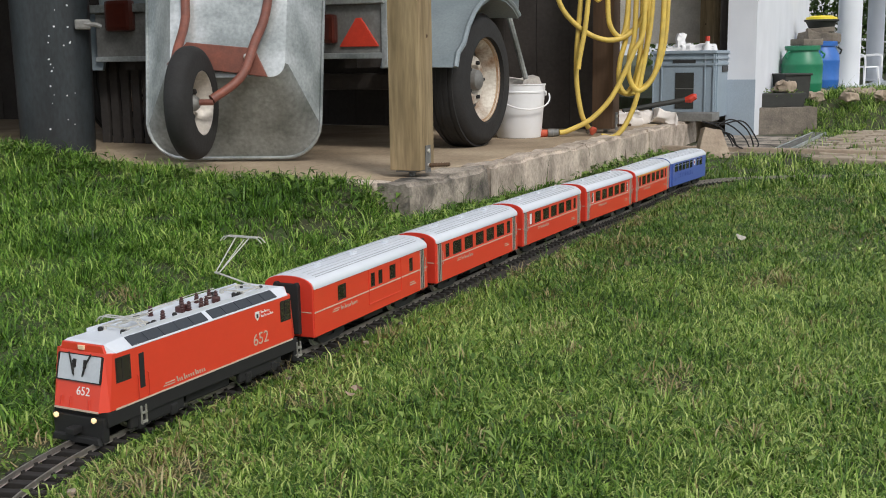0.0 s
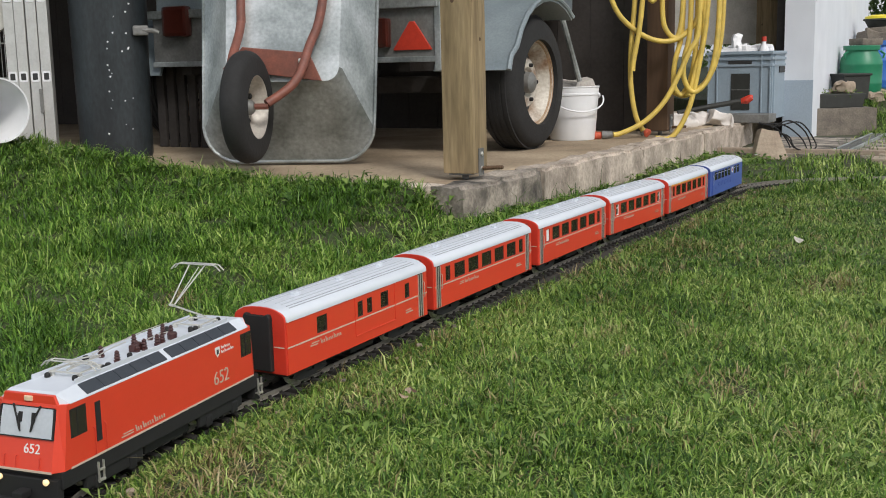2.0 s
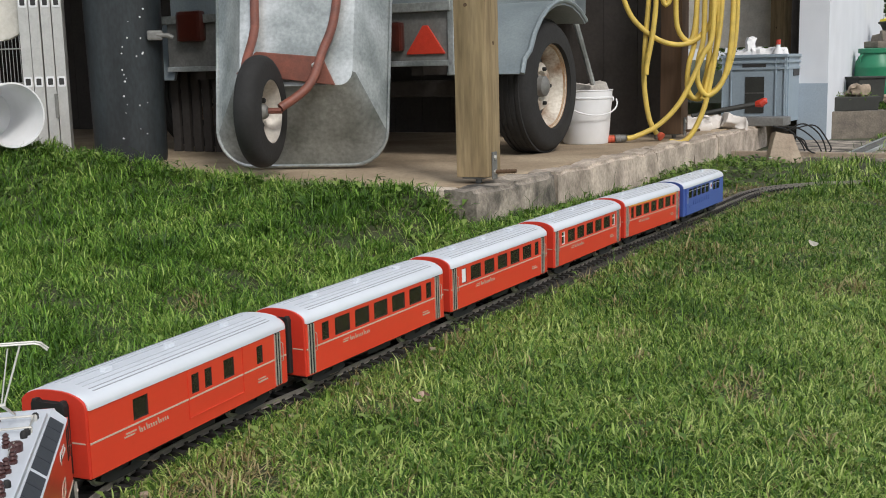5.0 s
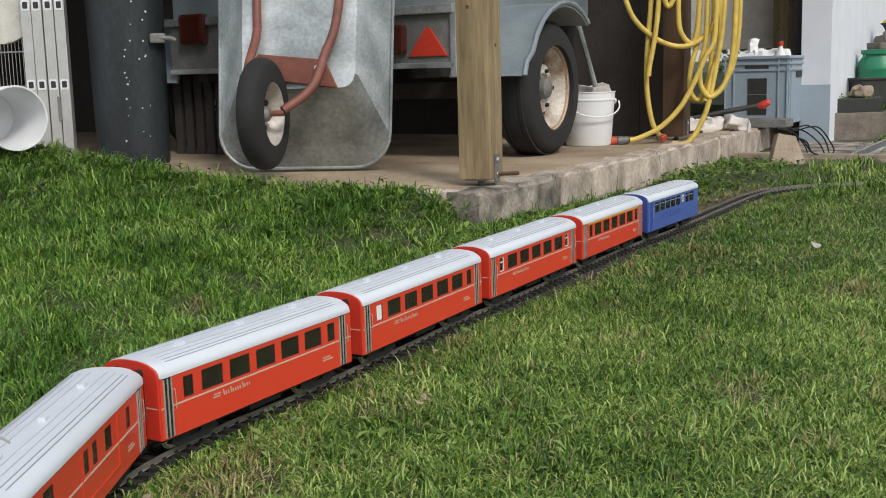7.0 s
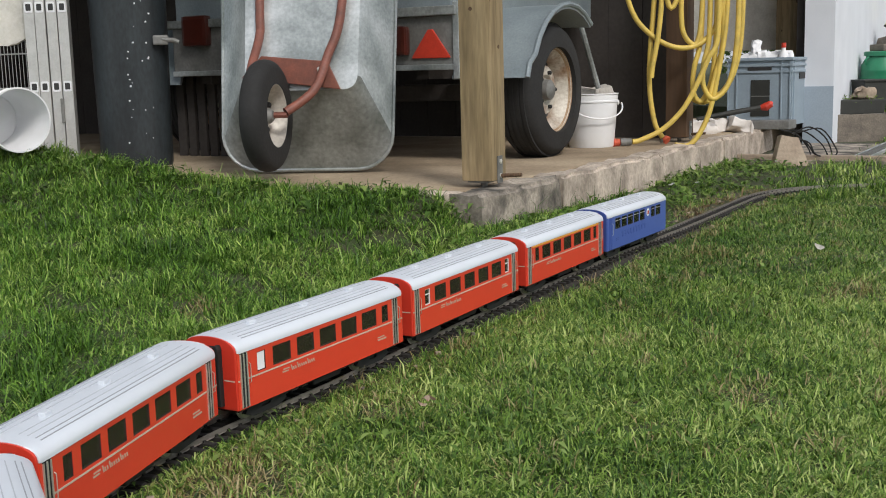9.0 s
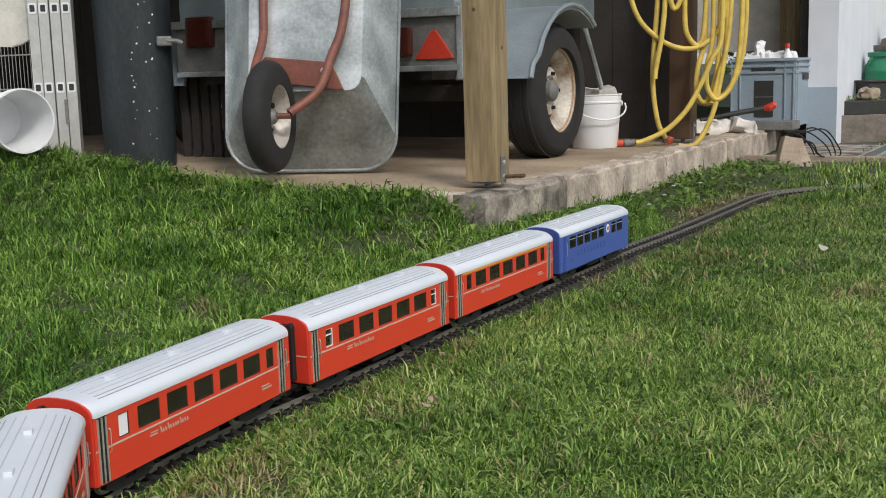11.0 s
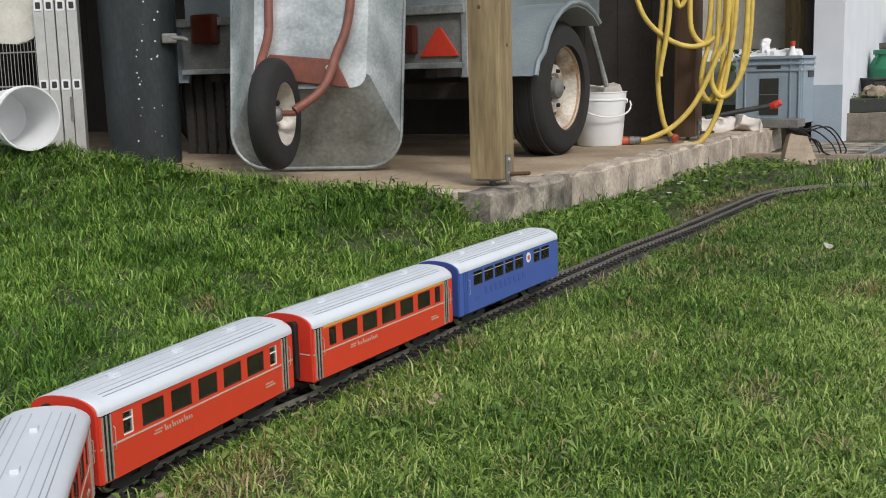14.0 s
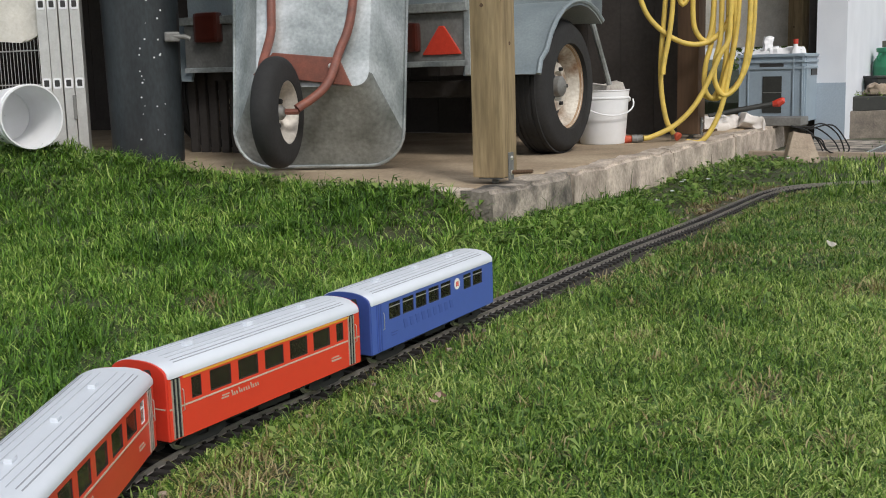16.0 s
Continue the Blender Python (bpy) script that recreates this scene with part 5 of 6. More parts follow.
def build_wheelbarrow():
    w = thing("wheelbarrow", "galvanised wheelbarrow tipped up on its nose, with red-brown tube frame", "wheelbarrow", pose(-0.3545, 4.55, 0.157, 0, 0, -9) @ Matrix.Scale(1.058, 4))
    # tray seen from beneath: floor panel nearest, sides flaring back to the rim
    def outline(x0, x1, z0, z1, r, n=6):
        out = []
        for cx, cz, a0 in ((x0 + r, z0 + r, 180), (x1 - r, z0 + r, 270)):
            for k in range(n + 1):
                a = radians(a0 + 90 * k / n)
                out.append((cx + r * math.cos(a), cz + r * math.sin(a)))
        return out + [(x1, z1), (x0, z1)]
    rings = [(outline(-0.205, 0.225, 0.30, 1.02, 0.05), -0.015), (outline(-0.215, 0.235, 0.285, 1.04, 0.06), -0.002), (outline(-0.345, 0.325, -0.004, 1.20, 0.13), 0.14), (outline(-0.352, 0.332, -0.012, 1.205, 0.135), 0.142), (outline(-0.340, 0.320, 0.002, 1.19, 0.128), 0.148), (outline(-0.200, 0.220, 0.31, 1.01, 0.05), -0.005)]
    bm = B()
    rr = [[bm.verts.new((x - 0.045 + (z - 0.3) * 0.02 * (1 if x > 0 else -1), y + max(0.0, z - 0.30) * 0.26, z)) for x, z in o] for o, y in rings]
    for a, b in zip(rr, rr[1:]):
        for j in range(len(a)):
            bm.faces.new((a[j], a[(j + 1) % len(a)], b[(j + 1) % len(a)], b[j]))
    bm.faces.new(rr[0][::-1])
    bm.faces.new(rr[-1])
    bmesh.ops.recalc_face_normals(bm, faces=list(bm.faces))
    tray = part("tray", bm, "galv", w, "mottled galvanised steel tray, its nose dirty and shaded darker in colour", True)
    tray.data.materials.append(M["galv_dirty_dark"])
    # Nose faces take a darker sheet: dirt plus the shade of their slope.
    for f in tray.data.polygons:
        if f.center.z < 0.40 and f.center.y > -0.01:
            f.material_index = 1
    bm = B()
    tube(bm, [(x - 0.045 + (z - 0.3) * 0.02 * (1 if x > 0 else -1), 0.142 + max(0.0, z - 0.30) * 0.26, z) for x, z in outline(-0.352, 0.332, -0.012, 1.205, 0.135)], 0.007, 8, True)
    part("rolled_rim", bm, "galv", tray, smooth=True)
    # frame
    for pts in (((-0.205, 0.18, 1.25), (-0.190, 0.035, 0.62), (-0.188, 0.0, 0.50), (-0.195, -0.12, 0.36), (-0.165, -0.17, 0.225)),
                ((0.150, 0.18, 1.25), (0.125, 0.035, 0.62), (0.075, -0.03, 0.42), (0.035, -0.10, 0.30), (-0.055, -0.17, 0.225))):
        bm = B()
        tube(bm, spline(pts, 8), 0.017, 10)
        part("frame_tube", bm, "rust_paint", w, "red-brown painted frame tube", True)
    bm = B()
    prism(bm, [(-0.255, 0.350), (0.120, 0.300), (0.075, 0.405), (-0.175, 0.430)], -0.034, -0.020, "y", 0.003)
    pl = part("brace_plate", bm, "rust_paint", w, "red-brown steel plate with bolts")
    for x, z in ((0.045, 0.375),):
        bm = B()
        lathe(bm, [(0.011, 0), (0.010, 0.005), (0.004, 0.008)], 12, pose(x, -0.034, z, 90, 0, 0), True)
        part("bolt_head", bm, "steel", pl)
    bm = B()
    tube(bm, [(-0.19, -0.17, 0.215), (-0.05, -0.17, 0.215)], 0.011, 8)
    part("axle", bm, "rust_paint", w)
    wheel(w, Matrix.Translation((-0.125, -0.175, 0.213)) @ pose(0, 0, 0, 0, 90, -4), 0.203, 0.085, 0.115, rim_mat="rim_pale", ribs=0)


def bucket(m, r0, r1, h, label, handle=True):
    b = thing("plastic_bucket", label, "bucket", m, group="white buckets")
    bm = B()
    lathe(bm, [(0.002, 0.004), (r0 - 0.004, 0.0), (r0, 0.006), (r1, h - 0.045), (r1 + 0.004, h - 0.044), (r1 + 0.004, h - 0.036), (r1 + 0.001, h - 0.034), (r1 + 0.002, h - 0.008), (r1 + 0.006, h - 0.004), (r1 + 0.005, h), (r1 - 0.001, h), (r1 - 0.004, h - 0.04), (r0 - 0.004, 0.010), (0.002, 0.008)], 40)
    part("body", bm, "white_plastic", b, smooth=True)
    if handle:
        bm = B()
        pts = []
        for k in range(15):
            a = math.pi * k / 14
            pts.append((-(r1 + 0.008) * math.cos(a), -0.06 - 0.10 * math.sin(a), h - 0.05 - 0.075 * math.sin(a)))
        tube(bm, pts, 0.004, 8)
        part("handle", bm, "white_plastic", b, "white plastic carrying handle", True)
        for s in (-1, 1):
            bm = B()
            lathe(bm, [(0.014, 0), (0.013, 0.006), (0.003, 0.008)], 12, pose(s * (r1 + 0.001), -0.02, h - 0.05, 0, 90 * s, 0), True)
            part("handle_boss", bm, "white_plastic", b)
    return b


def build_shed_things():
    p1 = CORNER + U * 0.262 + V * 0.118
    post(pose(p1.x, p1.y, FLOOR + 0.004, 0, -0.3, 61), 0.117, 2.31, "weathered square pine post standing on a galvanised foot", "timber")
    p2 = yard(2.62, 0.17).translation
    post(pose(p2.x, p2.y, FLOOR + 0.004, 0, 0, 58), 0.115, 2.31, "brown-stained square post hung with hose", "timber_dark")
    p3 = yard(4.75, 0.07).translation
    post(pose(p3.x, p3.y, FLOOR + 0.004, 0, 0, 20), 0.15, 2.31, "brown timber post beside the doorway", "timber", False)
    bm = B()
    box(bm, 0, 0.02, 0.0, 1.3, 0.62, 2.4, 0.003)
    tagged(part("wall_panel", bm, "tarp", m=yard(4.95, 0.16)), "pale grey board panel behind the crate", "wall panel", kind="structure")
    b = bucket(pose(0.975, 5.80, FLOOR, 0, 0, 10), 0.115, 0.133, 0.272, "white plastic bucket filled with broken grey stones, on the concrete")
    for i, (x, y, s) in enumerate(((-0.05, 0.02, 0.10), (0.045, -0.02, 0.11), (0.0, 0.06, 0.09), (0.06, 0.05, 0.07), (-0.02, -0.05, 0.09))):
        stone("rubble_stone", (s * 1.25, s, s * 0.45), Matrix.Translation((0.975 + x, 5.80 + y, FLOOR + 0.253)) @ pose(0, 0, 0, random.uniform(-15, 15), random.uniform(-15, 15), random.uniform(0, 180)), "rubble", "broken pale stone lying in the bucket", "stone", i * 2.3)
    lb = bucket(pose(-1.668, 4.70, 0.388, 90, 0, 42), 0.105, 0.122, 0.27, "empty white plastic bucket lying on its side in the grass", False)
    for k in range(9):
        bm = B()
        a = radians(150 + k * 9)
        box(bm, -0.004, 0.004, -0.0008, 0.0008, -0.009, 0.009, m=Matrix.Translation((0.1245 * math.cos(a), 0.1245 * math.sin(a), 0.19)) @ pose(0, 0, 0, 0, 0, math.degrees(a) + 90))
        part("print_bar", bm, "ink", lb, "black printing")
    # wheelie bin
    wb = thing("wheelie_bin", "scuffed anthracite plastic wheelie bin standing at the shed front", "bin", pose(-1.27, 5.50, FLOOR, 0, 0, 10))
    bm = B()
    lo, hi = rounded(0.325, 0.38, 0.085), rounded(0.350, 0.44, 0.09)
    r0, r1 = [bm.verts.new((x, y, 0.0)) for x, y in lo], [bm.verts.new((x, y, 0.95)) for x, y in hi]
    for j in range(len(lo)):
        bm.faces.new((r0[j], r0[(j + 1) % len(lo)], r1[(j + 1) % len(lo)], r1[j]))
    bm.faces.new(r0[::-1])
    bm.faces.new(r1)
    part("body", bm, "bin", wb, smooth=True)
    bm = B()
    prism(bm, rounded(0.45, 0.50, 0.06), 0.95, 1.0, "z", 0.01)
    part("lid", bm, "bin", wb, smooth=True)
    bm = B()
    box(bm, 0.11, 0.18, -0.235, -0.170, 0.555, 0.60, 0.01)
    tube(bm, [(0.15, -0.225, 0.58), (0.205, -0.235, 0.575), (0.225, -0.235, 0.565)], 0.011, 8)
    part("lock_bracket", bm, "frame_grey", wb, "small grey metal bracket")
    for k in range(26):
        bm = B()
        x, z = random.uniform(-0.05, 0.08) + (0.02 if k % 3 else 0.0), random.uniform(0.1, 0.9)
        y = -0.1905 - 0.03 * z / 0.95
        lathe(bm, [(random.uniform(0.002, 0.005), 0), (0.001, 0.0015)], 6, pose(x, y, z, 90, 0, 0), True)
        part("paint_fleck", bm, "white_plastic", wb)
    # ladder: two nested pairs of aluminium stiles
    la = thing("aluminium_ladder", "folded aluminium ladder leaning upright beside the bin", "ladder", pose(-1.588, 5.30, 0.095, 0, 0, 4))
    for i, x in enumerate((-0.076, -0.029, 0.022, 0.071)):
        bm = B()
        prism(bm, [(x - 0.022, -0.03), (x + 0.022, -0.03), (x + 0.022, 0.03), (x + 0.017, 0.03), (x + 0.017, -0.024), (x - 0.017, -0.024), (x - 0.017, 0.03), (x - 0.022, 0.03)], 0.0, 2.1, "z")
        st = part("stile", bm, "alu", la)
        for z in (0.06, 0.415, 0.77, 1.12, 1.47):
            bm = B()
            prism(bm, rounded(0.036, 0.048, 0.007, 3, x, z), -0.034, -0.0302, "y")
            e = part("rung_end", bm, "white_plastic", st)
            bm = B()
            prism(bm, rounded(0.022, 0.030, 0.004, 3, x, z), -0.0348, -0.0342, "y")
            part("rung_hole", bm, "ink", e)
    bm = B()
    box(bm, 0.035, 0.05, -0.04, -0.03, 0.25, 0.36, 0.002)
    part("latch", bm, "frame_grey", la)
    # wire mesh crate behind
    wm = thing("wire_panel", "grey wire mesh panel standing in the dark shed", "wire panel", yard(0.9, 2.93))
    for k in range(20):
        bm = B()
        tube(bm, [(0, k * 0.028, FLOOR), (0, k * 0.028, 0.95)], 0.0022, 6)
        part("wire", bm, "alu", wm)
    for z in (0.2, 0.5, 0.68, 0.94):
        bm = B()
        tube(bm, [(0.004, -0.02, z), (0.004, 0.56, z)], 0.004, 6)
        part("cross_wire", bm, "alu", wm)
    sl = thing("slatted_pallet", "dark slatted pallet standing under the trailer", "pallet", yard(1.22, 1.95))
    for k in range(7):
        bm = B()
        box(bm, 0, 0.02, k * 0.07, k * 0.07 + 0.05, FLOOR, 0.56, 0.003)
        part("slat", bm, "boards", sl)
    for z in (0.2, 0.45):
        bm = B()
        box(bm, 0.021, 0.04, -0.01, 0.48, z, z + 0.06)
        part("rail", bm, "boards", sl)
    bm = B()
    prism(bm, rounded(0.46, 0.46, 0.14, 6), 0, 0.05, "x", 0.015)
    rough(bm, 0.02, 6, 1, 4.0)
    tagged(part("hanging_sack", bm, "tarp", m=pose(-1.88, 5.36, 0.93, 0, 0, -80), smooth=True), "pale grey sack hanging by the ladder", "sack")
    build_trailer()
    build_wheelbarrow()
    build_hose()
    build_crate()


def build_hose():
    h = thing("garden_hose", "yellow garden hose hanging in loose loops on the brown post", "hose")
    loops = (
        [(1.134, 5.8, 1.023), (1.169, 5.8, 0.856), (1.227, 5.8, 0.742), (1.342, 5.8, 0.649), (1.458, 5.8, 0.618), (1.559, 5.8, 0.655), (1.636, 5.8, 0.774), (1.669, 5.8, 1.011)],
        [(1.335, 5.78, 1.072), (1.331, 5.78, 0.851), (1.315, 5.78, 0.683), (1.287, 5.78, 0.529), (1.281, 5.78, 0.472)],
        [(1.32, 5.84, 1.078), (1.299, 5.84, 0.799), (1.282, 5.84, 0.572), (1.283, 5.84, 0.4), (1.31, 5.84, 0.24), (1.349, 5.84, 0.166)],
        [(1.445, 5.82, 1.073), (1.439, 5.82, 0.794), (1.457, 5.82, 0.681), (1.515, 5.82, 0.637), (1.543, 5.82, 0.763), (1.551, 5.82, 1.071)],
        [(1.553, 5.83, 1.072), (1.547, 5.83, 0.679), (1.511, 5.83, 0.509), (1.509, 5.83, 0.394), (1.551, 5.83, 0.347), (1.602, 5.83, 0.449), (1.625, 5.83, 0.677), (1.628, 5.83, 1.07)],
        [(1.583, 5.8, 1.068), (1.579, 5.8, 0.677), (1.552, 5.8, 0.536), (1.553, 5.8, 0.422), (1.607, 5.8, 0.358), (1.687, 5.8, 0.447), (1.724, 5.8, 0.674), (1.729, 5.8, 1.065)],
        [(1.614, 5.76, 1.064), (1.611, 5.76, 0.675), (1.564, 5.76, 0.564), (1.508, 5.76, 0.438), (1.437, 5.76, 0.312), (1.336, 5.76, 0.214), (1.22, 5.76, 0.16), (1.177, 5.76, 0.152)],
        [(1.68, 5.79, 1.065), (1.665, 5.79, 0.731), (1.631, 5.79, 0.506), (1.59, 5.79, 0.306), (1.533, 5.79, 0.178), (1.475, 5.79, 0.122), (1.408, 5.79, 0.127)],
        [(1.773, 5.86, 1.07), (1.77, 5.86, 0.731), (1.744, 5.86, 0.532), (1.682, 5.86, 0.403), (1.579, 5.86, 0.339), (1.505, 5.86, 0.365)],
        [(1.657, 5.81, 1.067), (1.652, 5.81, 0.647), (1.614, 5.81, 0.478), (1.58, 5.81, 0.341)],
        [(1.475, 5.77, 1.068), (1.377, 5.77, 0.816), (1.319, 5.77, 1.071)],
    )
    for pts in loops:
        bm = B()
        o = random.uniform(-0.012, 0.012)
        tube(bm, spline([(x, y + o, z) for x, y, z in pts], 8), 0.0135, 10)
        part("hose_loop", bm, "hose", h, smooth=True)
    bm = B()
    tube(bm, [(1.30, 5.80, 1.06), (1.45, 5.90, 1.10), (1.62, 5.84, 1.08), (1.75, 5.85, 1.05)], 0.03, 8)
    part("hose_bundle", bm, "hose", h, smooth=True)
    for a, b, ma in (((1.177, 5.76, 0.152), (1.12, 5.77, 0.149), "frame_grey"), ((1.12, 5.77, 0.149), (1.075, 5.78, 0.148), "coupling"), ((1.349, 5.84, 0.170), (1.362, 5.84, 0.145), "frame_grey"), ((1.362, 5.835, 0.16), (1.375, 5.82, 0.148), "coupling")):
        bm = B()
        a, b = Vector(a), Vector(b)
        tube(bm, [a, a.lerp(b, 0.1), a.lerp(b, 0.5), a.lerp(b, 0.55), a.lerp(b, 0.95), b], [0.014, 0.019, 0.019, 0.022, 0.022, 0.015], 14)
        part("hose_coupling", bm, ma, h, "orange and grey plug coupling", True)


def build_crate():
    c = thing("stacking_crate", "blue-grey plastic stacking crate full of bottles, on the concrete", "crate", yard(4.06, -0.085))
    L, W, Hh, z = 0.60, 0.40, 0.43, FLOOR + 0.004
    for x0, x1, y0, y1 in ((0, L, 0, 0.012), (0, L, W - 0.012, W), (0, 0.012, 0.012, W - 0.012), (L - 0.012, L, 0.012, W - 0.012)):
        bm = B()
        box(bm, x0, x1, y0, y1, z, z + Hh)
        part("side_panel", bm, "crate", c)
    bm = B()
    box(bm, 0.012, L - 0.012, 0.012, W - 0.012, z, z + 0.01)
    part("base_panel", bm, "crate", c)
    for zz, g in ((Hh - 0.018, 0.014), (Hh - 0.055, 0.010), (Hh - 0.095, 0.008), (0.0, 0.004)):
        bm = B()
        for q in ((-g, L + g, -g, 0), (-g, L + g, W, W + g), (-g, 0, 0, W), (L, L + g, 0, W)):
            box(bm, q[0], q[1], q[2], q[3], z + zz, z + zz + 0.014, 0.0)
        part("rim_rib", bm, "crate", c)
    for y in (0.0, 0.055, W - 0.062, W - 0.007):
        bm = B()
        box(bm, -0.009, 0.0, y, y + 0.007, z, z + Hh - 0.02)
        part("upright_rib", bm, "crate", c)
    for x in (0.0, 0.06, L - 0.068, L - 0.008):
        bm = B()
        box(bm, x, x + 0.008, -0.009, 0.0, z, z + Hh - 0.02)
        part("upright_rib", bm, "crate", c)
    bm = B()
    box(bm, -0.004, -0.0005, 0.13, 0.25, z + 0.06, z + 0.29)
    lb = part("label_holder", bm, "dark_trough", c, "dark label panel")
    bm = B()
    box(bm, -0.0055, -0.0042, 0.13, 0.25, z + 0.185, z + 0.190)
    part("label_line", bm, "frame_grey", lb)
    bm = B()
    box(bm, -0.006, -0.0005, 0.12, 0.27, z + Hh - 0.09, z + Hh - 0.06)
    part("handle_slot", bm, "ink", c)
    bm = B()
    box(bm, 0.22, 0.38, -0.006, -0.0005, z + Hh - 0.14, z + Hh - 0.10)
    part("side_slot", bm, "ink", c)
    def bottle(u, v, r, h, zz, cap, label):
        bm = B()
        lathe(bm, [(0.002, 0), (r, 0.004), (r, h * 0.62), (r * 0.4, h * 0.8), (r * 0.4, h * 0.86)], 16, None)
        b = part("bottle", bm, "white_plastic", None, smooth=True, m=yard(4.06 + u, -0.085 + v, zz))
        tagged(b, label, "bottle")
        bm = B()
        lathe(bm, [(r * 0.46, h * 0.86), (r * 0.46, h), (0.002, h)], 12)
        part("cap", bm, cap, b, "red cap" if cap == "reflector" else "")
    bottle(0.05, 0.06, 0.035, 0.22, z + 0.30, "reflector", "white plastic bottle with red cap in the crate")
    bottle(0.12, 0.20, 0.04, 0.20, z + 0.28, "white_plastic", "white plastic bottle in the crate")
    for i, (u, v, sx, sy, sz, zz) in enumerate(((0.14, 0.14, 0.16, 0.20, 0.07, z + 0.395), (0.10, 0.30, 0.14, 0.12, 0.06, z + 0.385), (0.12, 0.25, 0.03, 0.06, 0.10, z + 0.44))):
        stone("crumpled_bag", (sx, sy, sz), yard(4.06 + u, -0.085 + v, zz, i * 20), "white_plastic", "crumpled white plastic bag lying in the crate", "bag", i * 5.1, None, 0.3)
    bm = B()
    box(bm, 0, 0.20, 0, 0.55, 0, 0.05, 0.004)
    rough(bm, 0.002, 10, 2, 2.0)
    tagged(part("plank", bm, "frame_grey", m=yard(3.70, -0.16, FLOOR + 0.002)), "grey weathered plank on the floor's edge", "plank")
    # broken paver leaning on the kerb's end, rags, tool, cables
    bm = B()
    prism(bm, [(0, 0), (0.20, -0.01), (0.155, 0.145), (0.06, 0.165)], 0, 0.055, "y", 0.004)
    rough(bm, 0.004, 12, 2, 1.0)
    tagged(part("broken_paver", bm, "slabstone", m=pose(1.955, 5.88, -0.005, -14, 0, 8), smooth=True), "broken sandy paver leaning against the kerb end", "paver")
    for i, (x, y, s) in enumerate(((1.74, 6.62, 0.13), (1.87, 6.75, 0.11), (2.02, 6.75, 0.13))):
        stone("rag", (s * 1.5, s, 0.07), pose(x, y, FLOOR - 0.004, 8 * i, 5, 40 * i), "cloth", "crumpled dirty white rag on the concrete", "rag", 3.0 + i * 2.2, None, 0.35)
    bm = B()
    tube(bm, [(1.80, 6.86, 0.20), (2.0, 6.86, 0.235), (2.2, 6.86, 0.265)], 0.016, 8)
    g = tagged(part("hand_tool", bm, "dark_trough", smooth=True), "dark long-handled tool with a red head lying by the crate", "tool")
    bm = B()
    tube(bm, [(2.19, 6.86, 0.262), (2.22, 6.85, 0.268), (2.245, 6.84, 0.285), (2.25, 6.84, 0.30)], [0.016, 0.026, 0.022, 0.008], 10)
    part("tool_head", bm, "reflector", g, "red plastic head")
    cables = (((2.125, 6.1, 0.145), (2.217, 6.1, 0.182), (2.306, 6.1, 0.124), (2.346, 6.1, 0.031), (2.316, 6.1, 0.0)),
              ((2.176, 6.2, 0.122), (2.24, 6.2, 0.089), (2.283, 6.2, 0.03), (2.322, 6.2, 0.0)),
              ((2.227, 6.3, 0.14), (2.354, 6.3, 0.159), (2.437, 6.3, 0.062), (2.446, 6.3, 0.01), (2.36, 6.3, 0.0)),
              ((2.10, 6.25, 0.165), (2.19, 6.22, 0.135), (2.25, 6.2, 0.06), (2.24, 6.15, 0.012), (2.14, 6.1, 0.008)),
              ((2.15, 6.35, 0.15), (2.27, 6.33, 0.145), (2.36, 6.3, 0.075), (2.38, 6.25, 0.012)),
              ((2.10, 6.0, 0.13), (2.20, 6.05, 0.10), (2.25, 6.05, 0.03), (2.40, 6.0, 0.01)))
    for pts in cables:
        bm = B()
        tube(bm, spline(pts, 6), 0.0042, 6)
        tagged(part("cable", bm, "rubber", smooth=True), "black cable looping over the kerb end", "cable", "loose cables")


build_shed()
build_shed_things()


# ---- house side, paving and garden ----
def barrel(m, r, h, material, label):
    b = thing("plastic_barrel", label, "barrel", m, group="rain barrels")
    bm = B()
    lathe(bm, [(0.002, 0), (r * 0.82, 0), (r * 0.88, 0.01), (r * 0.98, h * 0.18), (r, h * 0.26), (r * 1.015, h * 0.28), (r, h * 0.30), (r, h * 0.62), (r * 1.015, h * 0.64), (r, h * 0.66), (r * 0.96, h * 0.76), (r * 0.78, h * 0.88), (r * 0.76, h * 0.94)], 36)
    part("body", bm, material, b, smooth=True)
    bm = B()
    lathe(bm, [(r * 0.76, h * 0.92), (r * 0.86, h * 0.92), (r * 0.87, h), (r * 0.80, h * 1.01), (r * 0.74, h * 0.985), (0.002, h * 0.985)], 36)
    part("lid", bm, material, b, smooth=True)
    for a in (200, 340):
        bm = B()
        x, y = r * 0.9 * math.cos(radians(a)), r * 0.9 * math.sin(radians(a))
        tube(bm, [(x * 0.95, y, h * 0.9), (x * 1.2, y * 1.1, h * 0.84), (x * 1.12, y * 1.05, h * 0.76)], 0.008, 6)
        part("carry_handle", bm, "dark_trough" if material == "barrel_blue" else material, b, smooth=True)
    return b


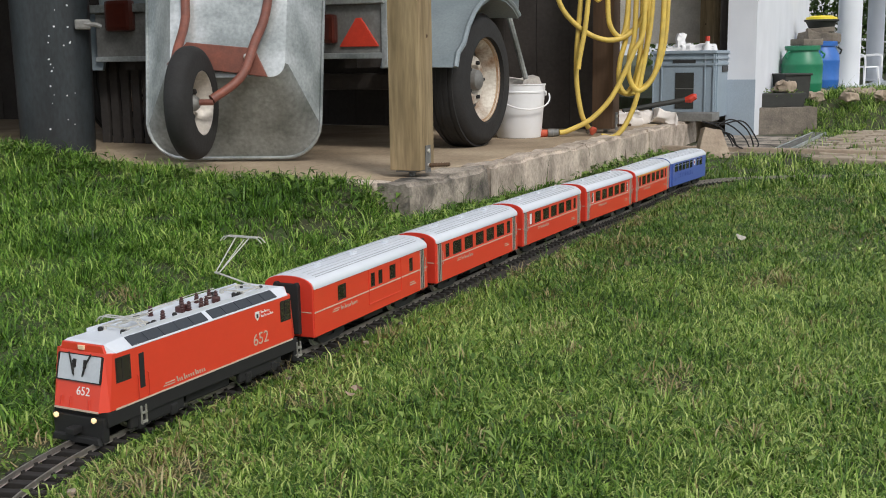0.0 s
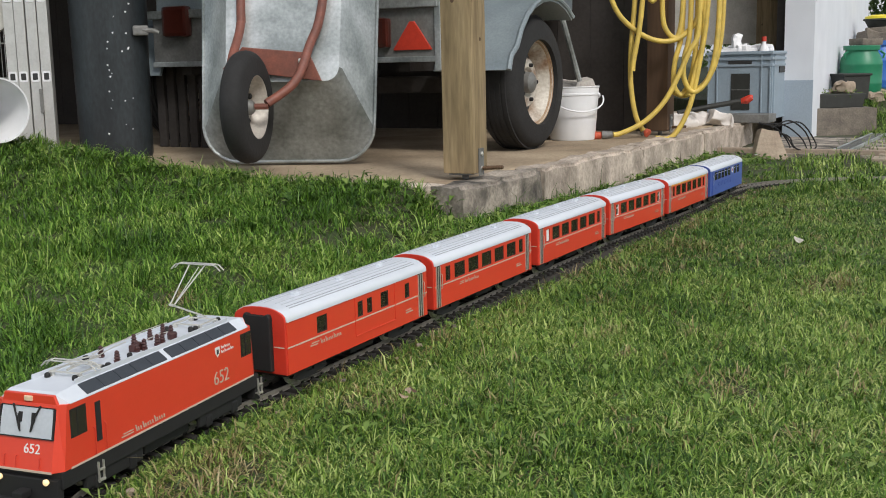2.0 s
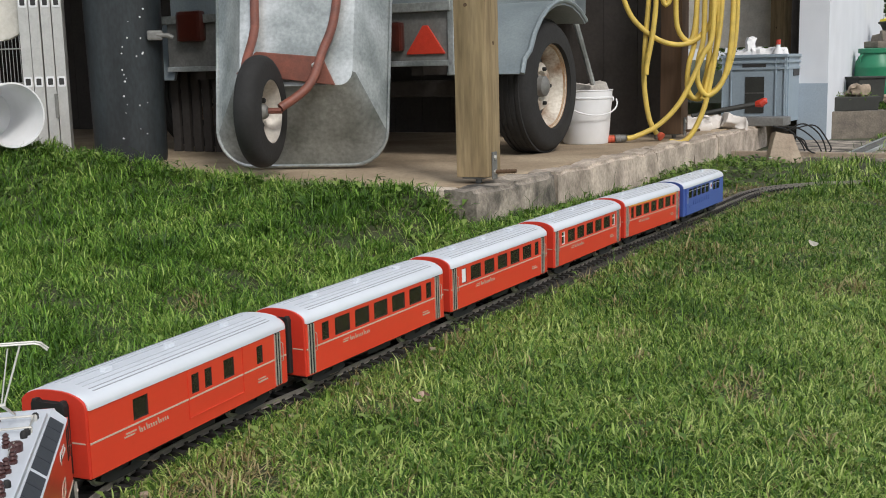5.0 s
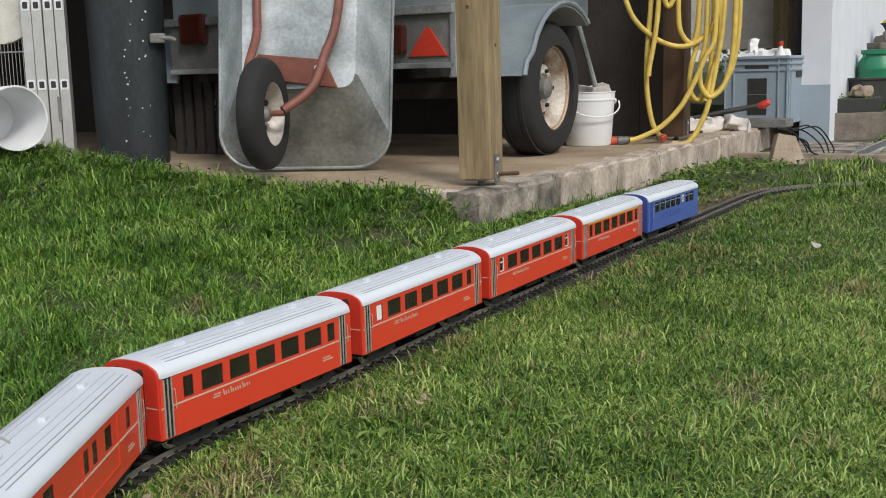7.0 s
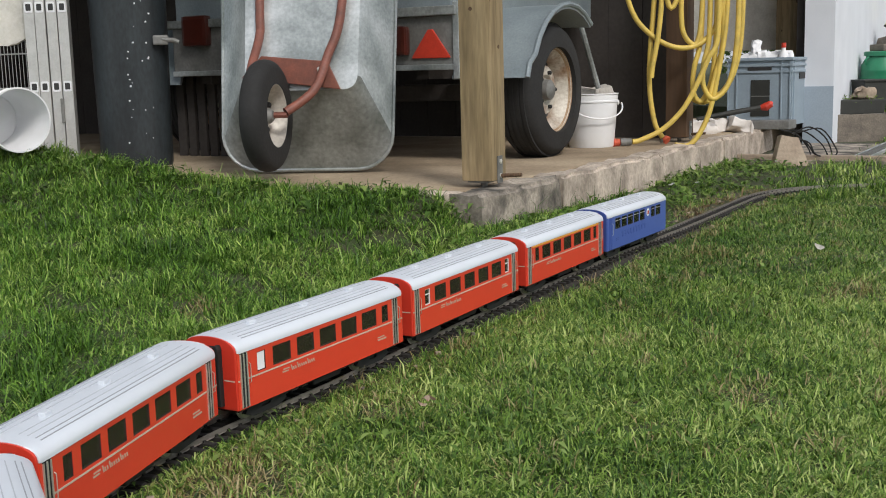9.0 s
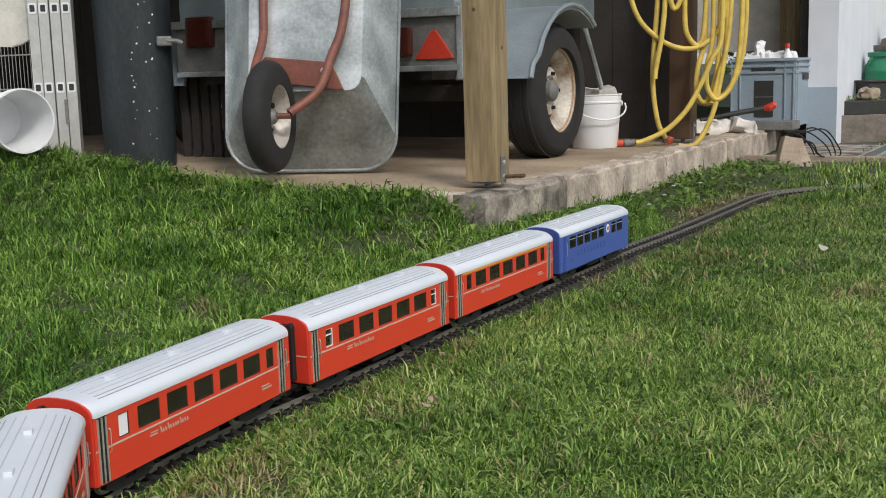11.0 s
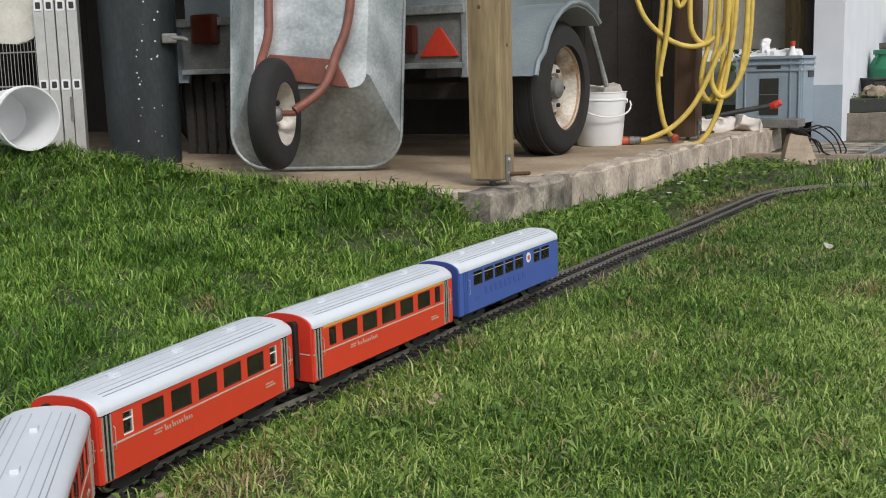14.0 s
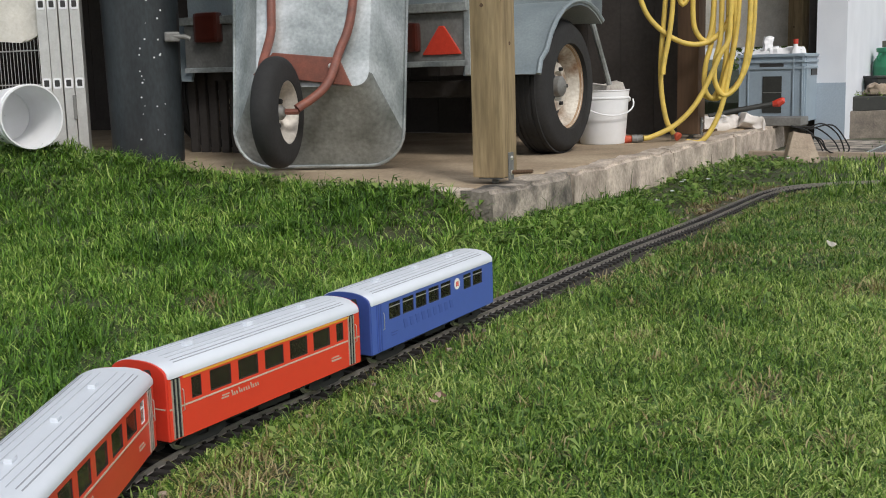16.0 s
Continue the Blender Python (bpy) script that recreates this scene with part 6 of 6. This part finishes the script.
def build_house():
    hw = Vector((0.482, 0.876, 0))
    C = Vector((2.82, 7.34, 0))
    bm = B()
    a, b = C + V * 0.19, C
    c, d = C + hw * 3.4, C + hw * 3.4 + V * 1.0
    e = C + V * 0.19 + U * 3.4
    prism(bm, [(a.x, a.y), (b.x, b.y), (c.x, c.y), (d.x, d.y), (e.x, e.y)], -0.1, 3.4, "z")
    w = tagged(part("wall_house", bm, "plaster"), "white plastered house wall corner", "wall", kind="structure")
    bm = B()
    p, q = C - U * 0.004 + V * 0.188, C - U * 0.004 - V * 0.002
    prism(bm, [(p.x, p.y), (q.x, q.y), (q.x + 0.002, q.y + 0.004), (p.x + 0.002, p.y + 0.004)], -0.08, 0.37, "z")
    tagged(part("plinth_band", bm, "plinth", w), "blue-grey painted base")
    # dark strip added to stand for the dark gap beside the wall
    bm = B()
    p = C + V * 0.19 + U * 0.05
    box(bm, 0, 0.05, 0.0, 0.06, 0.0, 2.2)
    tagged(part("trim", bm, "boards", m=yard(4.51, -0.075)), "dark strip standing in for the gap beside the house wall", "trim", kind="structure")
    tr = thing("stone_trough", "weathered grey concrete trough by the house wall", "trough", pose(2.92, 7.56, -0.02, 0, 0, 4))
    bm = B()
    for q in ((0, 0.45, 0, 0.05), (0, 0.45, 0.30, 0.35), (0, 0.05, 0.05, 0.30), (0.40, 0.45, 0.05, 0.30)):
        box(bm, q[0], q[1], q[2], q[3], 0, 0.19)
    box(bm, 0.05, 0.40, 0.05, 0.30, 0, 0.15)
    bmesh.ops.remove_doubles(bm, verts=list(bm.verts), dist=0.0005)
    rough(bm, 0.006, 9, 2, 5.0)
    part("basin", bm, "stone", tr, smooth=True)
    pb = thing("planter_box", "dark mossy planter box standing on the trough", "planter", pose(2.99, 7.66, 0.165, 0, 0, 4))
    bm = B()
    prism(bm, [(0, 0), (0.32, 0), (0.34, 0.10), (-0.02, 0.10)], 0, 0.2, "y", 0.008)
    part("box", bm, "dark_trough", pb)
    leaf_clump("planter_moss", 500, (3.15, 7.76, 0.268), (0.18, 0.11, 0.035), 0.02, "weed", "low moss and dry plants in the planter", 21)
    stone("round_stone", (0.13, 0.10, 0.07), pose(3.19, 7.74, 0.272), "slabstone", "rounded pale stone lying in the planter", "stone", 2.0, None, 0.25)
    tb = thing("black_tub", "square black plastic tub before the green barrel", "tub", pose(3.355, 8.02, 0.215, 0, 0, 8))
    bm = B()
    prism(bm, [(-0.09, 0), (0.09, 0), (0.105, 0.17), (-0.105, 0.17)], -0.09, 0.09, "y", 0.006)
    part("body", bm, "dark_trough", tb)
    bm = B()
    box(bm, -0.112, 0.112, -0.10, 0.10, 0.165, 0.18, 0.004)
    part("rim", bm, "dark_trough", tb)
    g = barrel(pose(3.60, 8.42, 0.205), 0.152, 0.385, "barrel_green", "dark green plastic barrel weighed down with a stone slab")
    stone("slab_stone", (0.20, 0.14, 0.05), pose(3.63, 8.42, 0.594, 0, 0, 20), "stone", "grey stone slab lying on the green barrel", "stone", 3.0)
    barrel(pose(4.095, 9.22, 0.195), 0.158, 0.435, "barrel_blue", "blue plastic barrel with stones and a tub on its lid")
    stone("flat_stone", (0.30, 0.17, 0.075), pose(4.07, 9.2, 0.634, 0, 3, 10), "stone", "dark flat stone lying on the blue barrel", "stone", 6.0, None, 0.3)
    stone("flat_stone", (0.20, 0.16, 0.04), pose(4.08, 9.2, 0.704, 0, -3, -10), "stone", "dark flat stone lying on the blue barrel", "stone", 7.0)
    tu = thing("lidded_tub", "small black tub with a bright yellow lid", "tub", pose(4.095, 9.22, 0.742))
    bm = B()
    lathe(bm, [(0.002, 0), (0.10, 0), (0.125, 0.05), (0.14, 0.055), (0.14, 0.068), (0.125, 0.07)], 28)
    part("body", bm, "dark_trough", tu, smooth=True)
    bm = B()
    lathe(bm, [(0.128, 0.066), (0.124, 0.088), (0.10, 0.092), (0.085, 0.10), (0.075, 0.094), (0.03, 0.096), (0.002, 0.105)], 28)
    part("lid", bm, "lid_yellow", tu, "bright yellow lid", True)
    for i in range(11):
        stone("loose_stone", (random.uniform(0.06, 0.13), random.uniform(0.05, 0.10), random.uniform(0.03, 0.07)), pose(3.72 + random.uniform(-0.22, 0.45), 8.15 + random.uniform(-0.25, 0.5), 0.195, random.uniform(-20, 20), 0, random.uniform(0, 180)), "slabstone", "loose pale stone heaped beside the barrels", "stone", i * 1.3, None, 0.28)
    # porch: white columns on a low step, with a chair
    bm = B()
    box(bm, 4.9, 9.0, 11.2, 16.4, -0.05, 0.115, 0.01)
    tagged(part("porch_step", bm, "plaster"), "low white porch step", "step", kind="structure")
    for x, y in ((5.415, 11.5), (7.93, 16.0), (8.9, 16.0)):
        bm = B()
        lathe(bm, [(0.14, 0.11), (0.14, 0.14), (0.121, 0.16), (0.118, 1.5), (0.112, 3.0)], 28, Matrix.Translation((x, y, 0)), True)
        tagged(part("column", bm, "plaster", smooth=True), "round white porch column", "column", "porch columns", "structure")
    bm = B()
    box(bm, 4.7, 9.4, 11.0, 16.6, 3.0, 3.2)
    tagged(part("porch_roof", bm, "plaster"), "white porch roof slab", "roof", kind="structure")
    ch = thing("plastic_chair", "small white plastic garden chair beside the porch", "chair", pose(5.95, 12.3, 0.115, 0, 0, 30) @ Matrix.Scale(0.62, 4))
    for x, y in ((-0.2, -0.2), (0.2, -0.2), (-0.2, 0.2), (0.2, 0.2)):
        bm = B()
        tube(bm, [(x * 1.15, y * 1.15, 0), (x, y, 0.42)], [0.018, 0.025], 8)
        part("leg", bm, "white_plastic", ch)
    bm = B()
    prism(bm, rounded(0.46, 0.45, 0.06), 0.41, 0.435, "z", 0.006)
    part("seat", bm, "white_plastic", ch)
    bm = B()
    prism(bm, rounded(0.44, 0.40, 0.12, 6, 0, 0.62), 0.19, 0.215, "y", 0.006)
    part("backrest", bm, "white_plastic", ch)
    for s in (-1, 1):
        bm = B()
        tube(bm, spline([(s * 0.24, 0.22, 0.60), (s * 0.26, 0.0, 0.63), (s * 0.26, -0.22, 0.62), (s * 0.24, -0.24, 0.42)], 6), 0.02, 8)
        part("armrest", bm, "white_plastic", ch)
    bm = B()
    tube(bm, spline([(5.98, 11.0, 0.60), (5.86, 11.0, 0.58), (5.80, 11.0, 0.48), (5.80, 11.0, 0.36), (5.86, 11.0, 0.26), (6.1, 11.0, 0.24), (7.0, 11.0, 0.24)], 8), 0.028, 10)
    tagged(part("bent_pipe", bm, "dark_trough", smooth=True), "black bent pipe beside the porch", "pipe")
    bm = B()
    tube(bm, [(5.82, 11.0, 0.60), (6.1, 11.0, 0.62), (7.0, 11.0, 0.62)], 0.022, 10)
    tagged(part("table_edge", bm, "dark_trough", smooth=True), "dark bar at the porch edge", "bar")
    leaf_clump("hedge", 60000, (9.0, 19.0, 1.6), (4.2, 0.9, 1.9), 0.11, "hedge", "dense green garden hedge behind the porch", 31, 2)
    # paving
    pv = thing("paving", "uneven weathered paving stones with grassy joints", "paving", yard(0, 0), kind="structure")
    first = {}
    for i in range(26):
        for j in range(8):
            u, v = 2.80 + i * 0.125, -0.98 - j * 0.205 + (0.1 if i % 2 else 0.0)
            if (u + v * 0.1) > 5.4 or random.random() < 0.15:
                continue
            k = random.randint(0, 4)
            if k not in first:
                bm = B()
                box(bm, -0.056, 0.056, -0.094, 0.094, -0.04, 0.012, 0.006)
                for q in bm.verts:
                    q.co += noise.noise_vector(q.co * 14 + Vector((k * 4.1, 0, 0))) * 0.006
                ob = part("paving_stone", bm, "paver", pv)
                first[k] = ob
            else:
                ob = new("paving_stone", first[k].data)
                ob.parent = pv
            ob.matrix_basis = Matrix.Translation((u, v, random.uniform(-0.008, 0.006))) @ pose(0, 0, 0, random.uniform(-2, 2), random.uniform(-2, 2), random.uniform(-3, 3) + (180 if random.random() < 0.5 else 0))
    bm = B()
    box(bm, 0, 1.35, -0.85, -0.10, -0.05, 0.004, 0.004)
    rough(bm, 0.003, 6, 3, 8.0)
    tagged(part("path", bm, "mossy", m=yard(3.05, 0)), "dirty mossy strip before the house wall", "path", kind="structure")
    dg = thing("drain_grate", "narrow metal drain grate set in the concrete", "drain", yard(3.18, -0.72, 0.006))
    bm = B()
    for y in (0.0, 0.085):
        box(bm, 0, 1.4, y, y + 0.012, 0, 0.016)
    part("frame", bm, "galv", dg)
    bm = B()
    box(bm, 0, 1.4, 0.012, 0.085, 0.0, 0.005)
    part("channel", bm, "ink", dg)
    for k in range(35):
        bm = B()
        box(bm, 0.02 + k * 0.04, 0.034 + k * 0.04, 0.012, 0.085, 0.006, 0.013)
        part("grate_bar", bm, "frame_grey", dg)
    bm = B()
    box(bm, -0.02, 0.03, -2.6, -0.02, -0.06, 0.03, 0.006)
    tagged(part("edging_board", bm, "slabstone", m=yard(3.08, 0)), "narrow weathered edging board before the paving", "edging", kind="structure")


def leaf_clump(name, n, centre, size, leaf, material, label, seed, power=1.0):
    """Many small leaves in an uneven mass."""
    rng = np.random.default_rng(seed)
    p = rng.uniform(-1, 1, (n, 3))
    keep = (np.abs(p) ** 4).sum(1) ** 0.25 < 0.85 + 0.2 * np.sin(p[:, 0] * 9 + 2 * p[:, 2]) * np.cos(p[:, 1] * 7)
    p = p[keep] * np.array(size) + np.array(centre)
    n = len(p)
    a, b = rng.normal(size=(n, 3)), rng.normal(size=(n, 3))
    a /= np.linalg.norm(a, axis=1)[:, None]
    b -= a * (a * b).sum(1)[:, None]
    b /= np.linalg.norm(b, axis=1)[:, None]
    s = leaf * rng.uniform(0.5, 1.2, n)[:, None]
    verts = np.stack((p - a * s * 0.5, p + b * s * 0.25, p + a * s * 0.5, p - b * s * 0.25), 1).reshape(-1, 3)
    k = (np.arange(n) * 4)[:, None] + np.arange(4)[None, :]
    ob = raw_mesh(name, verts, k.ravel(), np.full(n, 4), material)
    return tagged(ob, label, "plants", kind="stuff")


build_house()


# ---- small growth and litter ----
def rosettes(name, spots, material, label, seed, size=0.05):
    """Broad-leaved weeds: each leaf a pointed, folded blade lying out from the centre."""
    rng = np.random.default_rng(seed)
    V_, L_, S_ = [], [], []
    for x, y, k in spots:
        z = float(ground_height(x, y)) * min(1.0, max(0.0, (float(track_distance([x], [y])[0]) - 0.07) / 0.12)) - 0.012
        for i in range(k):
            a, ln = rng.uniform(0, 2 * np.pi), size * rng.uniform(0.5, 1.2)
            w, up = ln * rng.uniform(0.16, 0.26), rng.uniform(0.2, 1.0)
            d, s = np.array((np.cos(a), np.sin(a), 0)), np.array((-np.sin(a), np.cos(a), 0))
            o = np.array((x + rng.normal(0, 0.03), y + rng.normal(0, 0.03), z + rng.uniform(0.005, 0.03)))
            pts = [o, o + d * ln * 0.5 + s * w + (0, 0, ln * up * 0.45), o + d * ln * 0.5 + (0, 0, ln * up * 0.38), o + d * ln * 0.5 - s * w + (0, 0, ln * up * 0.45), o + d * ln + (0, 0, ln * up * 0.42)]
            b = len(V_)
            V_ += pts
            L_ += [b, b + 2, b + 1, b, b + 3, b + 2, b + 1, b + 2, b + 4, b + 2, b + 3, b + 4]
            S_ += [3, 3, 3, 3]
    return tagged(raw_mesh(name, np.array(V_), np.array(L_), np.array(S_), material), label, "plants", kind="stuff")


def build_growth():
    rng = random.Random(5)
    strip = []
    for i in range(230):
        u, v = rng.uniform(-0.3, 2.9), rng.uniform(-0.42, -0.03)
        p = CORNER + U * u + V * v
        strip.append((p.x, p.y, 6))
    rosettes("weeds", strip, "weed", "low broad-leaved weeds between kerb and track", 3, 0.045)
    bank = []
    for i in range(130):
        u, v = -abs(rng.gauss(0, 0.28)) - 0.02, rng.uniform(0.0, 2.2)
        p = CORNER + U * u + V * v
        bank.append((p.x, p.y, 7))
    rosettes("weeds", bank, "weed", "broad-leaved weeds in the grass before the shed", 4, 0.042)
    lawn = []
    for i in range(420):
        y = rng.uniform(1.3, 4.6)
        x = rng.uniform(-0.5, 0.6 * y + 0.1)
        if float(track_distance([x], [y])[0]) > 0.09 and not bool(in_shed(np.array(x), np.array(y))):
            lawn.append((x, y, 4))
    rosettes("clover", lawn, "weed", "small clover and plantain leaves in the lawn", 6, 0.022)
    # dry leaves and petals
    for x, y, s, lab in ((0.027, 1.665, 0.016, "curled pinkish-brown dead leaf on the lawn"), (1.119, 2.945, 0.030, "pale dry leaf on the lawn")):
        for k in range(3):
            bm = B()
            n = 10
            vs = [bm.verts.new((s * 0.5 * math.cos(2 * math.pi * i / n), s * 0.32 * math.sin(2 * math.pi * i / n), s * 0.12 * math.cos(4 * math.pi * i / n))) for i in range(n)]
            c0 = bm.verts.new((0, 0, -s * 0.08))
            for i in range(n):
                bm.faces.new((vs[i], vs[(i + 1) % n], c0))
            bmesh.ops.solidify(bm, geom=list(bm.faces), thickness=0.0008)
            tagged(part("dry_leaf", bm, "petal" if s < 0.025 else "cloth", m=pose(x + (k - 1) * s * 0.45, y + (k % 2) * 0.01, (0.040 if s < 0.025 else 0.050) + 0.005 * k, 25 * k + (40 if s > 0.025 else 10), 20 - 25 * k, 70 * k)), lab, "leaf")
            if s > 0.025:
                break
    for i in range(7):
        u, v = rng.uniform(0.2, 2.8), rng.uniform(-0.35, -0.08)
        p = CORNER + U * u + V * v
        f = thing("daisy", "tiny white daisy in the verge", "flower", pose(p.x, p.y, 0.03), "daisies")
        bm = B()
        tube(bm, [(0, 0, -0.04), (0.002, 0, 0.0)], 0.0012, 5)
        part("stem", bm, "weed", f)
        bm = B()
        lathe(bm, [(0.001, 0.0), (0.007, 0.002), (0.010, 0.0045), (0.003, 0.003)], 10)
        part("petals", bm, "white_plastic", f)
    for i in range(60):
        s = rng.uniform(-1.0, 2.9)
        p = on_track(s)
        q = on_track(s + 0.01) - on_track(s - 0.01)
        n = Vector((-q.y, q.x, 0)).normalized()
        w = n * rng.choice((-1, 1)) * rng.uniform(0.055, 0.10)
        g = rng.uniform(0.004, 0.010)
        stone("ballast_pebble", (g * 1.3, g, g * 0.7), pose(p.x + w.x, p.y + w.y, -0.004, 0, 0, rng.uniform(0, 180)), rng.choice(("stone", "slabstone")), "small loose pebble beside the rails", "pebble", i * 0.7)


build_growth()


# ---- motion of the train along the track ----
MOVED = ((0, 0.0), (0.5, 0.050), (1, 0.110), (1.5, 0.178), (2, 0.250), (2.5, 0.325), (3, 0.404), (3.5, 0.488), (4, 0.576), (9, 1.445), (12.5, 2.05), (16, 2.65))
# distance along the line of each car's middle when the clip starts, and half its bogie spacing
PLACES = (("loco", -0.310, 0.13), ("baggage", 0.224, 0.152), ("second_coach", 0.738, 0.150), ("third_coach", 1.251, 0.150), ("fourth_coach", 1.763, 0.150), ("fifth_coach", 2.274, 0.150), ("blue", 2.787, 0.152))


def motions():
    ts, ds = [t for t, _ in MOVED], [d for _, d in MOVED]
    for key, s0, b in PLACES:
        rows = []
        for i in range(65):
            t = i * 0.25
            s = s0 - np.interp(t, ts, ds)
            f, r = on_track(s - b), on_track(s + b)
            mid = (f + r) / 2
            d = f - r
            m = pose(mid.x, mid.y, mid.z, 0, -math.degrees(math.asin(d.z / d.length)), math.degrees(math.atan2(d.y, d.x)))
            rows.append((t, m))
        walk(CARS[key], rows)


motions()
